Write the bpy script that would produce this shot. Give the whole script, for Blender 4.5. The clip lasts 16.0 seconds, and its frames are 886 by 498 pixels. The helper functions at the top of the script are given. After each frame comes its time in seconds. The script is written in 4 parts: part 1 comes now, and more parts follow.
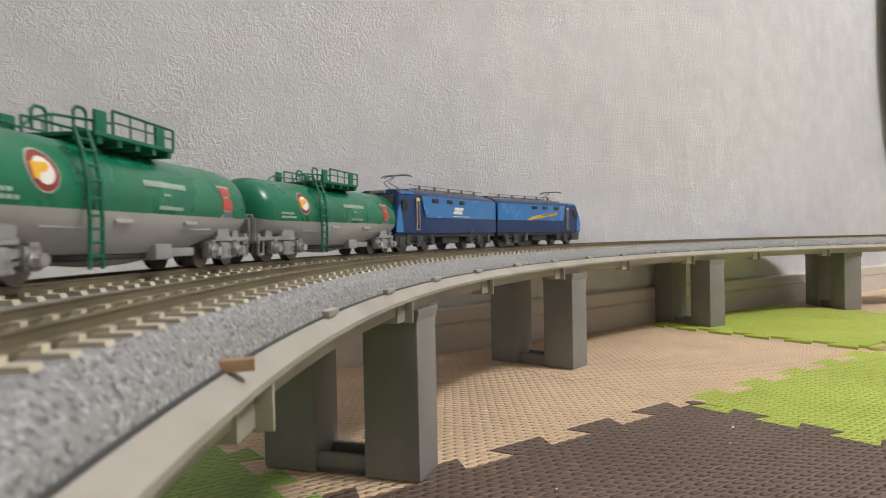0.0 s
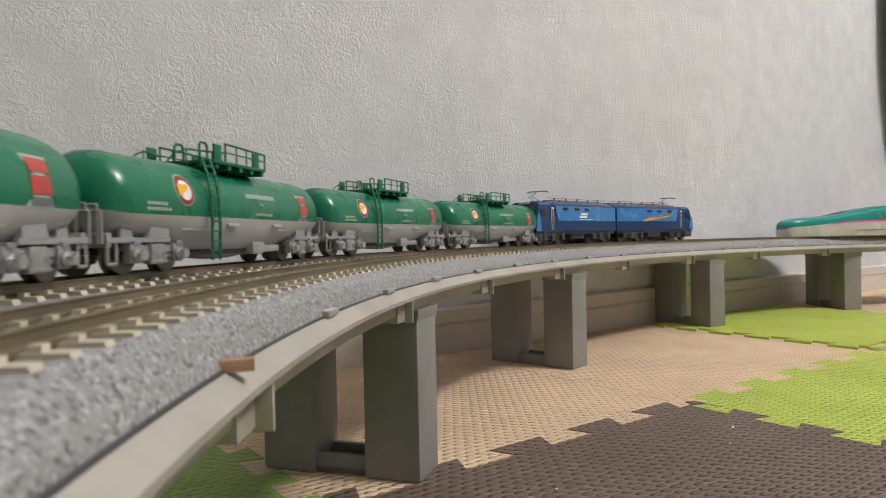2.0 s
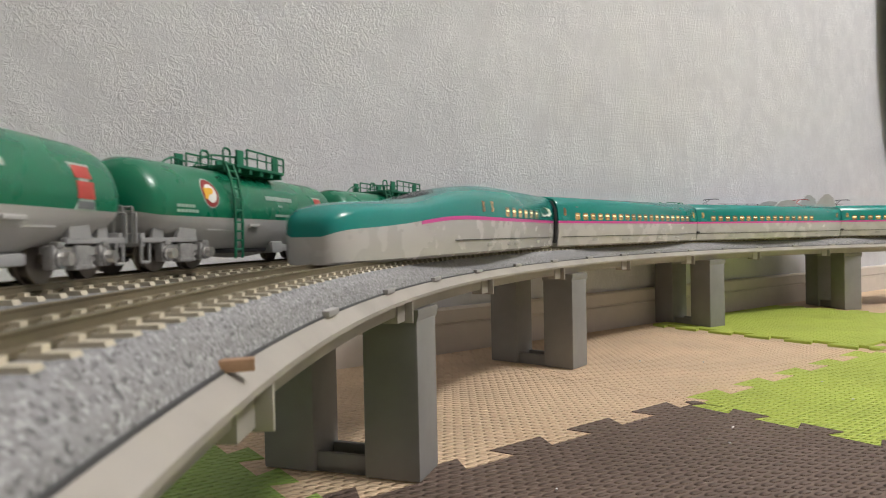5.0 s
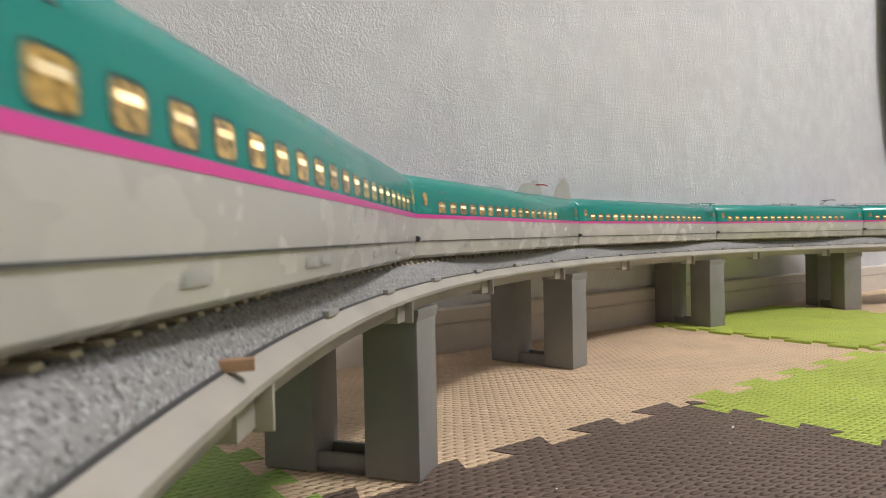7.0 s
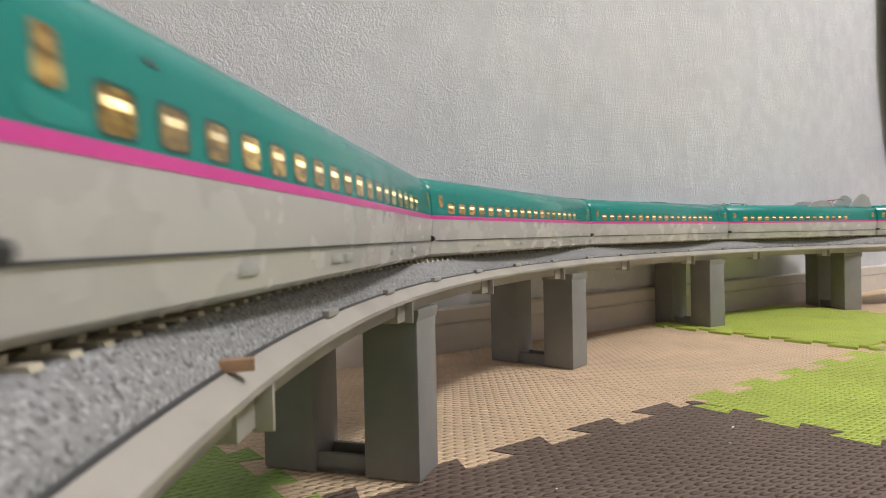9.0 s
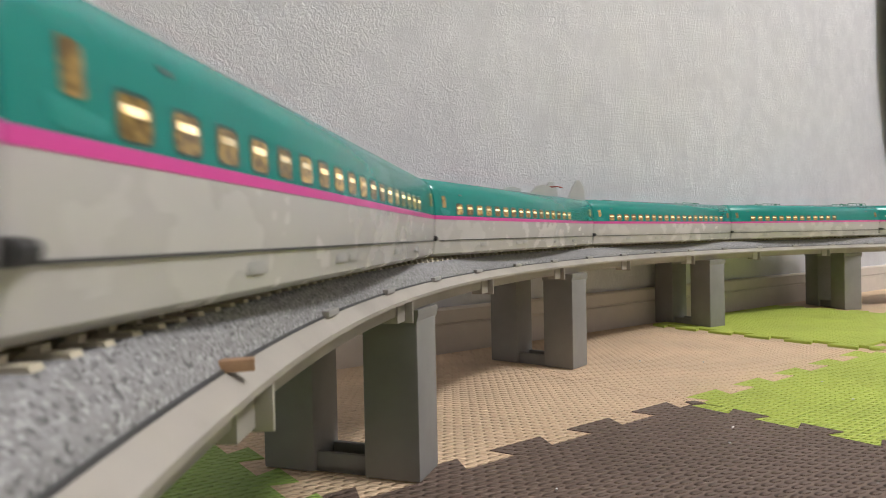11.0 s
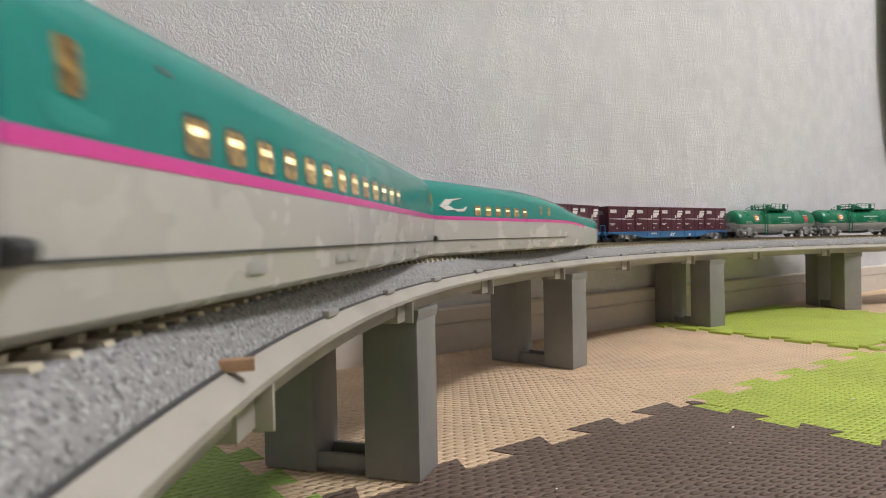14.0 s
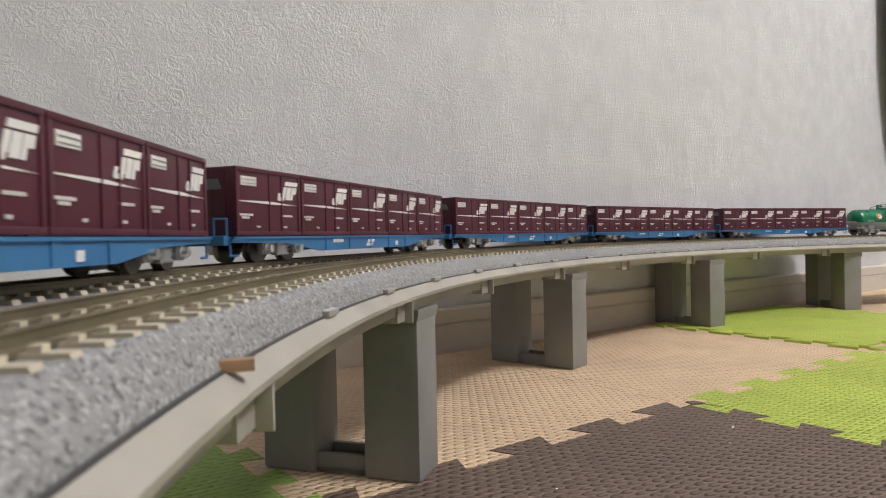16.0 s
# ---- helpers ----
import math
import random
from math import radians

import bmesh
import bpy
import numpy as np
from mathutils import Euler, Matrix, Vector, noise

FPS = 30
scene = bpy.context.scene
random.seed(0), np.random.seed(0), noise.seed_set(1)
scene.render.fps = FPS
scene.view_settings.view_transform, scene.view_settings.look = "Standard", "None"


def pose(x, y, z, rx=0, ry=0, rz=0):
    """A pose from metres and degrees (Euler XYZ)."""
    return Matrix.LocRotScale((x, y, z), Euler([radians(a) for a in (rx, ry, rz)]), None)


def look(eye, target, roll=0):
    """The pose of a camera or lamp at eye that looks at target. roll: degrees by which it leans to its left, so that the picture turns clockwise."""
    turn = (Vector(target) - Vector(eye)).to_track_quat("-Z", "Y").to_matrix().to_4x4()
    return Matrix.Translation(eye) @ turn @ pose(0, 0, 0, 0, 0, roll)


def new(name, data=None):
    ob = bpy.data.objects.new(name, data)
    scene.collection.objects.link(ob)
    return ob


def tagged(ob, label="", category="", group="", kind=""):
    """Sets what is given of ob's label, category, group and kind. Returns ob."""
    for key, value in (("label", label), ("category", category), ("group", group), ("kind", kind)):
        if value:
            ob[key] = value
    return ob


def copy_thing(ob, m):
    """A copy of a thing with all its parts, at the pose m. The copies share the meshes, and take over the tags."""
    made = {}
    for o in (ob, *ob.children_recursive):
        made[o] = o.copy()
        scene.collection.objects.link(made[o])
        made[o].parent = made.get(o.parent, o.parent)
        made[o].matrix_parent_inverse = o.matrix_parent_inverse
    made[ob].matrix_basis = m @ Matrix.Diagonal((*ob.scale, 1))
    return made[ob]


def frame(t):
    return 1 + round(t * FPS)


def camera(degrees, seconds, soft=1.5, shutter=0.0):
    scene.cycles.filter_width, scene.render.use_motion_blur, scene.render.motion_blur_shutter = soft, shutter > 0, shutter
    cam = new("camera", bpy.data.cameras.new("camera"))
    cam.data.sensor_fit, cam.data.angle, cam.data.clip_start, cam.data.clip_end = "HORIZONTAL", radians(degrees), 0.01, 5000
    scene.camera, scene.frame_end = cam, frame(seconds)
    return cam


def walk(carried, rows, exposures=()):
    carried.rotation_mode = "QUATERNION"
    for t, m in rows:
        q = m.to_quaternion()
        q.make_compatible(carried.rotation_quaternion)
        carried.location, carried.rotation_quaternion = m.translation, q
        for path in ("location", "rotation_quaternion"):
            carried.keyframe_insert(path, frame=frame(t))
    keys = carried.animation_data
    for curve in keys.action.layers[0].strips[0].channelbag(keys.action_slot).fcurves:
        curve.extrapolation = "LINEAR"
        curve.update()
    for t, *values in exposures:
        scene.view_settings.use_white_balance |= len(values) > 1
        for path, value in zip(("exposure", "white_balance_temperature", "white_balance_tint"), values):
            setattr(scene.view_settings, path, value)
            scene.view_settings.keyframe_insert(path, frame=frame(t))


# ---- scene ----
cam = camera(67.6, 16.0, soft=1.0, shutter=0.35)
EYE = Vector((0.0, 0.0, 0.1104))
PITCH = -0.0178
AIM = look(EYE, EYE + Vector((0, math.cos(PITCH), math.sin(PITCH))), roll=-1.17)
walk(cam, [(0, AIM), (16.0, AIM)], exposures=[(0, 0.0, 6500, 10), (6.3, 0.0, 6450, 10), (8.0, 0.0, 6400, 11), (16.0, 0.0, 6400, 11)])
cam.data.dof.use_dof, cam.data.dof.focus_distance, cam.data.dof.aperture_fstop = True, 0.70, 44.0

# a closed room, lit by its ceiling lamp
world = bpy.data.worlds.new("world")
scene.world = world
world.use_nodes = True
world.node_tree.nodes["Background"].inputs[0].default_value = (1.0, 0.98, 0.95, 1)
world.node_tree.nodes["Background"].inputs[1].default_value = 0.05


LAMP = Vector((1.55, 0.0, 2.15))
lamp_data = bpy.data.lights.new("ceiling_lamp_light", "POINT")
lamp_data.energy, lamp_data.color, lamp_data.shadow_soft_size = 131, (1.0, 0.975, 0.962), 0.21
new("ceiling_lamp_light", lamp_data).location = LAMP


# ---- materials ----
def mat(name, rough=0.5, metal=0.0, spec=0.5):
    m = bpy.data.materials.new(name)
    m.use_nodes = True
    b = m.node_tree.nodes["Principled BSDF"]
    b.inputs["Roughness"].default_value = rough
    b.inputs["Metallic"].default_value = metal
    b.inputs["Specular IOR Level"].default_value = spec
    return m, m.node_tree.nodes, m.node_tree.links, b


def coords(nodes, links, scale=(1, 1, 1), turn=0.0, space="Object"):
    tc, mp = nodes.new("ShaderNodeTexCoord"), nodes.new("ShaderNodeMapping")
    links.new(tc.outputs[space], mp.inputs[0])
    mp.inputs["Scale"].default_value = scale
    mp.inputs["Rotation"].default_value = (0, 0, turn)
    return mp.outputs[0]


def noise_tex(nodes, links, vec, scale, detail=4.0, rough=0.55):
    n = nodes.new("ShaderNodeTexNoise")
    n.inputs["Scale"].default_value, n.inputs["Detail"].default_value, n.inputs["Roughness"].default_value = scale, detail, rough
    links.new(vec, n.inputs["Vector"])
    return n.outputs[0]


def ramp(nodes, links, fac, stops):
    r = nodes.new("ShaderNodeValToRGB")
    e = r.color_ramp.elements
    while len(e) < len(stops):
        e.new(0.5)
    for k, (p, c) in enumerate(stops):
        e[k].position, e[k].color = p, (*c, 1)
    links.new(fac, r.inputs[0])
    return r.outputs[0]


def bump(nodes, links, height, b, strength, dist, normal=None):
    n = nodes.new("ShaderNodeBump")
    n.inputs["Strength"].default_value, n.inputs["Distance"].default_value = strength, dist
    links.new(height, n.inputs["Height"])
    if normal:
        links.new(normal, n.inputs["Normal"])
    links.new(n.outputs[0], b.inputs["Normal"])
    return n.outputs[0]


def tint(c, k):
    return tuple(min(1.0, v * k) for v in c)


def plain(name, colour, rough=0.45, metal=0.0, vary=0.12, grain=900.0, relief=0.00005, spec=0.5, patch=45.0):
    """Painted or moulded plastic with faint patches, grain and an uneven gloss."""
    m, n, l, b = mat(name, rough, metal, spec)
    v = coords(n, l)
    big, fine = noise_tex(n, l, v, patch, 3), noise_tex(n, l, v, grain, 2)
    mix = n.new("ShaderNodeMath")
    mix.operation = "MULTIPLY_ADD"
    mix.inputs[1].default_value = 0.3
    l.new(fine, mix.inputs[0]), l.new(big, mix.inputs[2])
    l.new(ramp(n, l, mix.outputs[0], [(0.4, tint(colour, 1 - vary)), (0.9, tint(colour, 1 + vary))]), b.inputs["Base Color"])
    rr = n.new("ShaderNodeMapRange")
    rr.inputs[3].default_value, rr.inputs[4].default_value = max(0.05, rough - 0.1), min(1, rough + 0.12)
    l.new(big, rr.inputs[0]), l.new(rr.outputs[0], b.inputs["Roughness"])
    bump(n, l, fine, b, 0.35, relief)
    return m


def glow(name, colour, strength, base=(0.1, 0.08, 0.05), rough=0.2):
    m, n, l, b = mat(name, rough)
    b.inputs["Base Color"].default_value = (*base, 1)
    b.inputs["Emission Color"].default_value = (*colour, 1)
    b.inputs["Emission Strength"].default_value = strength
    return m


def wallpaper():
    m, n, l, b = mat("wallpaper", 0.75, 0, 0.3)
    v = coords(n, l)
    cloud, mid = noise_tex(n, l, v, 7.0, 4), noise_tex(n, l, v, 28.0, 5)
    mx = n.new("ShaderNodeMix")
    mx.data_type = "FLOAT"
    mx.inputs[0].default_value = 0.45
    l.new(cloud, mx.inputs[2]), l.new(mid, mx.inputs[3])
    l.new(ramp(n, l, mx.outputs[0], [(0.36, (0.59, 0.595, 0.625)), (0.66, (0.695, 0.70, 0.727))]), b.inputs["Base Color"])
    # stuccoed relief: dense short wrinkles, stronger in patches, over fine grit
    wr = n.new("ShaderNodeTexNoise")
    wr.inputs["Scale"].default_value, wr.inputs["Detail"].default_value, wr.inputs["Roughness"].default_value, wr.inputs["Distortion"].default_value = 185.0, 5.0, 0.62, 1.4
    l.new(v, wr.inputs["Vector"])
    gm = n.new("ShaderNodeMapRange")
    gm.inputs[1].default_value, gm.inputs[2].default_value, gm.inputs[3].default_value = 0.36, 0.62, 0.25
    l.new(noise_tex(n, l, v, 14.0, 3), gm.inputs[0])
    gate = n.new("ShaderNodeMath")
    gate.operation = "MULTIPLY"
    l.new(wr.outputs[0], gate.inputs[0]), l.new(gm.outputs[0], gate.inputs[1])
    first = bump(n, l, noise_tex(n, l, v, 520.0, 3), b, 0.3, 0.0005)
    bump(n, l, gate.outputs[0], b, 0.95, 0.0019, first)
    return m


def foam(name, colour):
    """Closed-cell foam mat with pressed herringbone dashes."""
    m, n, l, b = mat(name, 0.62, 0, 0.35)
    v = coords(n, l)
    cloud = noise_tex(n, l, v, 14.0, 4)
    l.new(ramp(n, l, cloud, [(0.3, tint(colour, 0.88)), (0.75, tint(colour, 1.1))]), b.inputs["Base Color"])
    sep = n.new("ShaderNodeSeparateXYZ")
    l.new(v, sep.inputs[0])

    def op(kind, a, c):
        q = n.new("ShaderNodeMath")
        q.operation = kind
        for k, x in enumerate((a, c)):
            if x is None:
                continue
            if isinstance(x, float):
                q.inputs[k].default_value = x
            else:
                l.new(x, q.inputs[k])
        return q.outputs[0]

    pitch = 0.0047
    row = op("DIVIDE", sep.outputs[1], pitch)
    odd = op("MODULO", op("FLOOR", row, None), 2.0)
    shift = op("MULTIPLY", odd, 0.5)
    fy = op("SUBTRACT", op("FRACT", row, None), 0.5)
    col = op("ADD", op("ADD", op("DIVIDE", sep.outputs[0], pitch * 1.5), shift), op("MULTIPLY", fy, 0.35))
    fx = op("SUBTRACT", op("FRACT", col, None), 0.5)
    r2 = op("ADD", op("MULTIPLY", op("MULTIPLY", fx, fx), 4.2), op("MULTIPLY", op("MULTIPLY", fy, fy), 5.5))
    mr = n.new("ShaderNodeMapRange")
    mr.interpolation_type = "SMOOTHSTEP"
    mr.inputs[1].default_value, mr.inputs[2].default_value = 0.9, 0.1
    l.new(r2, mr.inputs[0])
    first = bump(n, l, noise_tex(n, l, v, 1500.0, 2), b, 0.2, 0.0002)
    bump(n, l, mr.outputs[0], b, 1.0, 0.0026, first)
    # only the upper face is pressed, the cut edges are smooth
    geo, up = n.new("ShaderNodeNewGeometry"), n.new("ShaderNodeSeparateXYZ")
    l.new(geo.outputs["True Normal"], up.inputs[0])
    l.new(op("GREATER_THAN", up.outputs[2], 0.7), b.inputs["Normal"].links[0].from_node.inputs["Strength"])
    return m


def ballast_mat():
    m, n, l, b = mat("ballast", 0.85, 0, 0.3)
    v = coords(n, l)
    vo = n.new("ShaderNodeTexVoronoi")
    vo.inputs["Scale"].default_value = 1450
    l.new(v, vo.inputs["Vector"])
    hsv = n.new("ShaderNodeSeparateColor")
    l.new(vo.outputs["Color"], hsv.inputs[0])
    grey = ramp(n, l, hsv.outputs[0], [(0.0, (0.12, 0.12, 0.12)), (0.2, (0.235, 0.235, 0.235)), (0.7, (0.295, 0.295, 0.30)), (1.0, (0.42, 0.42, 0.425))])
    l.new(grey, b.inputs["Base Color"])
    vd = n.new("ShaderNodeTexVoronoi")
    vd.inputs["Scale"].default_value = 1450
    l.new(v, vd.inputs["Vector"])
    bump(n, l, vd.outputs["Distance"], b, 0.5, -0.0005)
    return m


def concrete(name, colour):
    m, n, l, b = mat(name, 0.6, 0, 0.35)
    v = coords(n, l)
    a = noise_tex(n, l, v, 30.0, 5)
    l.new(ramp(n, l, a, [(0.3, tint(colour, 0.85)), (0.75, tint(colour, 1.12))]), b.inputs["Base Color"])
    # faint layer lines
    w = n.new("ShaderNodeTexWave")
    w.bands_direction = "Z"
    w.inputs["Scale"].default_value = 420
    w.inputs["Distortion"].default_value = 0.6
    l.new(v, w.inputs["Vector"])
    bump(n, l, w.outputs["Fac"], b, 0.05, 0.0001)
    return m


WALL = wallpaper()
SKIRT = plain("skirting_board_paint", (0.62, 0.56, 0.50), 0.45, vary=0.06)
CEIL = plain("ceiling_paint", (0.8, 0.79, 0.77), 0.8)
BOARD = plain("floor_boards", (0.46, 0.37, 0.28), 0.4)
BEIGE = foam("beige_foam", (0.75, 0.56, 0.375))
LIME = foam("lime_foam", (0.48, 0.58, 0.10))
BROWN = foam("brown_foam", (0.165, 0.117, 0.092))
GREEN_MAT = foam("green_foam", (0.32, 0.47, 0.11))
PIER = concrete("grey_pier_plastic", (0.265, 0.26, 0.25))
DECK = concrete("warm_grey_deck_plastic", (0.39, 0.365, 0.325))
CLIP = plain("grey_clip_plastic", (0.36, 0.35, 0.34))
WOOD = plain("brown_wood_chip", (0.36, 0.22, 0.13), 0.7, vary=0.3)
BALLAST = ballast_mat()
SLEEPER = plain("cream_sleeper_plastic", (0.52, 0.47, 0.36), 0.6, vary=0.18, patch=300)
RAIL = plain("brass_brown_rail", (0.225, 0.19, 0.125), 0.42, 0.55, vary=0.2)
CLOTH = plain("dark_cloth", (0.035, 0.034, 0.036), 0.9)
TEAL = plain("teal_paint", (0.010, 0.235, 0.205), 0.22, vary=0.05)
PINK = plain("pink_stripe_paint", (0.70, 0.075, 0.36), 0.3, vary=0.04)
WHITE = plain("white_body_paint", (0.52, 0.51, 0.50), 0.25, vary=0.04)
SILVER = plain("silver_grey_paint", (0.37, 0.37, 0.365), 0.4)
BLACK = plain("black_plastic", (0.018, 0.018, 0.02), 0.5, vary=0.3)
GLASS = plain("dark_window_glass", (0.012, 0.013, 0.016), 0.07, spec=0.8)


def cabin_glow(name, colours, low, high, base):
    """Lit glass that shows a mottled cabin: each pane is brighter or dimmer than the next."""
    m, n, l, b = mat(name, 0.1)
    b.inputs["Base Color"].default_value = (*base, 1)
    info, add = n.new("ShaderNodeObjectInfo"), n.new("ShaderNodeVectorMath")
    add.operation = "ADD"
    l.new(coords(n, l), add.inputs[0]), l.new(info.outputs["Random"], add.inputs[1])
    spots = noise_tex(n, l, add.outputs[0], 520.0, 3)
    l.new(ramp(n, l, spots, [(0.40, colours[0]), (0.62, colours[1])]), b.inputs["Emission Color"])
    k = n.new("ShaderNodeMapRange")
    k.inputs[3].default_value, k.inputs[4].default_value = low, high
    l.new(info.outputs["Random"], k.inputs[0]), l.new(k.outputs[0], b.inputs["Emission Strength"])
    return m


LIT = cabin_glow("lit_cabin_window", ((0.16, 0.085, 0.018), (1.0, 0.62, 0.16)), 0.14, 0.55, (0.10, 0.075, 0.04))
TUBE = cabin_glow("cabin_lamp", ((1.0, 0.66, 0.22), (1.0, 0.86, 0.55)), 0.25, 2.1, (0.45, 0.38, 0.26))
TANKG = plain("green_tank_paint", (0.005, 0.155, 0.076), 0.27, vary=0.06)
TANKS = plain("grey_tank_paint", (0.44, 0.432, 0.415), 0.42, vary=0.08)
TANKR = plain("green_rail_paint", (0.006, 0.150, 0.075), 0.6, vary=0.06)
FRAMEG = plain("light_grey_frame", (0.30, 0.30, 0.295), 0.45)
STEEL = plain("bright_wheel_steel", (0.72, 0.70, 0.67), 0.28, 0.9)
TYRE = plain("dark_tyre_steel", (0.20, 0.175, 0.15), 0.3, 0.85)
MARK_RED = plain("dark_red_print", (0.26, 0.025, 0.022), 0.45)
DOORT = plain("door_teal_paint", (0.016, 0.27, 0.235), 0.25, vary=0.05)
FRAMET = plain("dark_teal_window_frame", (0.005, 0.085, 0.075), 0.3)
CAST = plain("silver_cast_bogie", (0.36, 0.355, 0.345), 0.36, 0.45, vary=0.25, patch=400)
FADED = plain("faded_white_print", (0.40, 0.50, 0.44), 0.5)
LOGOW = plain("white_print", (0.78, 0.77, 0.75), 0.5, vary=0.05)
RED = plain("red_print", (0.46, 0.060, 0.045), 0.45)
YELLOW = plain("yellow_print", (0.75, 0.42, 0.03), 0.45)
MAROON = plain("maroon_container_paint", (0.085, 0.015, 0.030), 0.42, vary=0.12)
SKYB = plain("blue_wagon_paint", (0.045, 0.175, 0.37), 0.4)
NAVY = plain("navy_loco_paint", (0.006, 0.036, 0.13), 0.22, vary=0.08)
AZURE = plain("azure_loco_paint", (0.045, 0.205, 0.52), 0.25, vary=0.06)
UNDER = plain("dark_grey_underframe", (0.06, 0.06, 0.062), 0.55)
CREAM = plain("cream_door_paint", (0.72, 0.52, 0.27), 0.45)
ROOFG = plain("grey_roof_equipment", (0.16, 0.165, 0.18), 0.45)


# ---- mesh tools ----
def mesh_of(name, bm, material, smooth=35.0):
    bmesh.ops.recalc_face_normals(bm, faces=bm.faces[:])
    me = bpy.data.meshes.new(name)
    bm.to_mesh(me)
    bm.free()
    me.materials.append(material)
    if smooth:
        me.polygons.foreach_set("use_smooth", [True] * len(me.polygons))
        me.set_sharp_from_angle(angle=radians(smooth))
    return me


def part(name, bm, material, parent, label="", smooth=35.0):
    me = mesh_of(name, bm, material, smooth)
    ob = new(name, me)
    if parent:
        ob.parent = parent
    if label:
        ob["label"] = label
    return ob


def again(ob, m, parent=None):
    """Another object on the same mesh."""
    o = new(ob.name.split(".")[0], ob.data)
    o.parent = parent or ob.parent
    o.matrix_basis = m
    return o


def box(bm, c, s, bevel=0.0, m=None, taper=1.0):
    r = bmesh.ops.create_cube(bm, size=1.0)
    vs = r["verts"]
    for v in vs:
        k = taper if v.co.z > 0 else 1.0
        v.co = Vector((v.co.x * s[0] * k + c[0], v.co.y * s[1] * k + c[1], v.co.z * s[2] + c[2]))
        if m:
            v.co = m @ v.co
    if bevel:
        es = {e for v in vs for e in v.link_edges}
        bmesh.ops.bevel(bm, geom=list(es), offset=bevel, segments=2, affect="EDGES", profile=0.6)
    return bm


def bx(c, s, bevel=0.0, m=None, taper=1.0):
    return box(bmesh.new(), c, s, bevel, m, taper)


def cyl(bm, a, b, r, n=12, r2=None):
    a, b = Vector(a), Vector(b)
    d = b - a
    q = d.to_track_quat("Z", "Y").to_matrix().to_4x4()
    bmesh.ops.create_cone(bm, cap_ends=True, segments=n, radius1=r, radius2=r if r2 is None else r2, depth=d.length, matrix=Matrix.Translation((a + b) / 2) @ q)
    return bm


def tube(bm, pts, r, n=6):
    for a, b in zip(pts, pts[1:]):
        cyl(bm, a, b, r, n)
    return bm


def loft(bm, rings, caps=True, closed=True):
    rows = [[bm.verts.new(p) for p in ring] for ring in rings]
    for a, b in zip(rows, rows[1:]):
        k = len(a)
        for i in range(k if closed else k - 1):
            j = (i + 1) % k
            bm.faces.new((a[i], a[j], b[j], b[i]))
    if caps and closed:
        bm.faces.new(rows[0][::-1])
        bm.faces.new(rows[-1])
    return bm


def prism(bm, outline, axis, lo, hi):
    """An outline (a, b) pulled along x, y or z."""
    def at(a, b, t):
        return {"x": (t, a, b), "y": (a, t, b), "z": (a, b, t)}[axis]
    return loft(bm, [[at(a, b, lo) for a, b in outline], [at(a, b, hi) for a, b in outline]])


# ---- the track's line ----
CX, CY, R1, TH0 = 0.8764, 0.0187, 0.9554, 2.679
R2 = R1 / 1.276
S_NEAR, S_FAR = -0.52, 1.3
RAIL_Z = 0.1010
OUT = 0.0531


def line_at(s, off=0.0):
    """Plan point and heading of the track at s metres along the inner track's centre line, off metres outwards."""
    if s > 0:
        a = TH0 - min(s, S_FAR) / R1
        c, rad, extra = Vector((CX, CY)), R1, max(0.0, s - S_FAR)
    else:
        a = TH0 - max(s, S_NEAR) / R2
        c = Vector((CX, CY)) + (R1 - R2) * Vector((math.cos(TH0), math.sin(TH0)))
        rad, extra = R2, min(0.0, s - S_NEAR)
    t = Vector((math.sin(a), -math.cos(a)))
    if off < 0.0195 and s < -0.12 and off > -0.0199:
        # the inner track leans a little to the inside, then swings back outwards at its near end
        (u, a0, a1) = ((-0.12 - s) / 0.18, 0.0, -0.0012) if s > -0.30 else (min(1.0, (-0.30 - s) / 0.22), -0.0012, 0.0026)
        off += a0 + (a1 - a0) * u * u * (3 - 2 * u)
    p = c + (rad + off) * Vector((math.cos(a), math.sin(a))) + extra * t
    return p, math.atan2(t.y, t.x)


def ride(s, off, half, z=RAIL_Z, dx=0.0, dz=0.0):
    """Pose of a vehicle whose bogies stand on the track half metres before and behind s."""
    a, _ = line_at(s - half, off)
    b, _ = line_at(s + half, off)
    d = b - a
    yaw = math.atan2(d.y, d.x)
    m = (a + b) / 2
    return Matrix.Translation((m.x, m.y, z)) @ Matrix.Rotation(yaw, 4, "Z") @ Matrix.Translation((dx, 0, dz))


def swept(profile, s0, s1, step, closed=True):
    """A cross-section (outwards, height) carried along the track."""
    n = max(2, int(round((s1 - s0) / step)) + 1)
    rings = []
    for k in range(n):
        s = s0 + (s1 - s0) * k / (n - 1)
        ring = []
        for o, z in profile:
            p, _ = line_at(s, o)
            ring.append((p.x, p.y, z))
        rings.append(ring)
    return loft(bmesh.new(), rings, closed=closed)


def on_track(s, off, z):
    p, h = line_at(s, off)
    return Matrix.Translation((p.x, p.y, z)) @ Matrix.Rotation(h, 4, "Z")


# ---- the room ----
WALL_TURN = radians(35.7)
WALL_AT = Matrix.Translation((0, 0.640, 0)) @ Matrix.Rotation(WALL_TURN, 4, "Z")   # x along the wall, y into the wall
FLOOR_Z = -0.012


def structure(name, bm, material, label, category, m=None, smooth=35.0):
    ob = part(name, bm, material, None, label, smooth)
    if m:
        ob.matrix_world = m
    return tagged(ob, label, category, kind="structure")


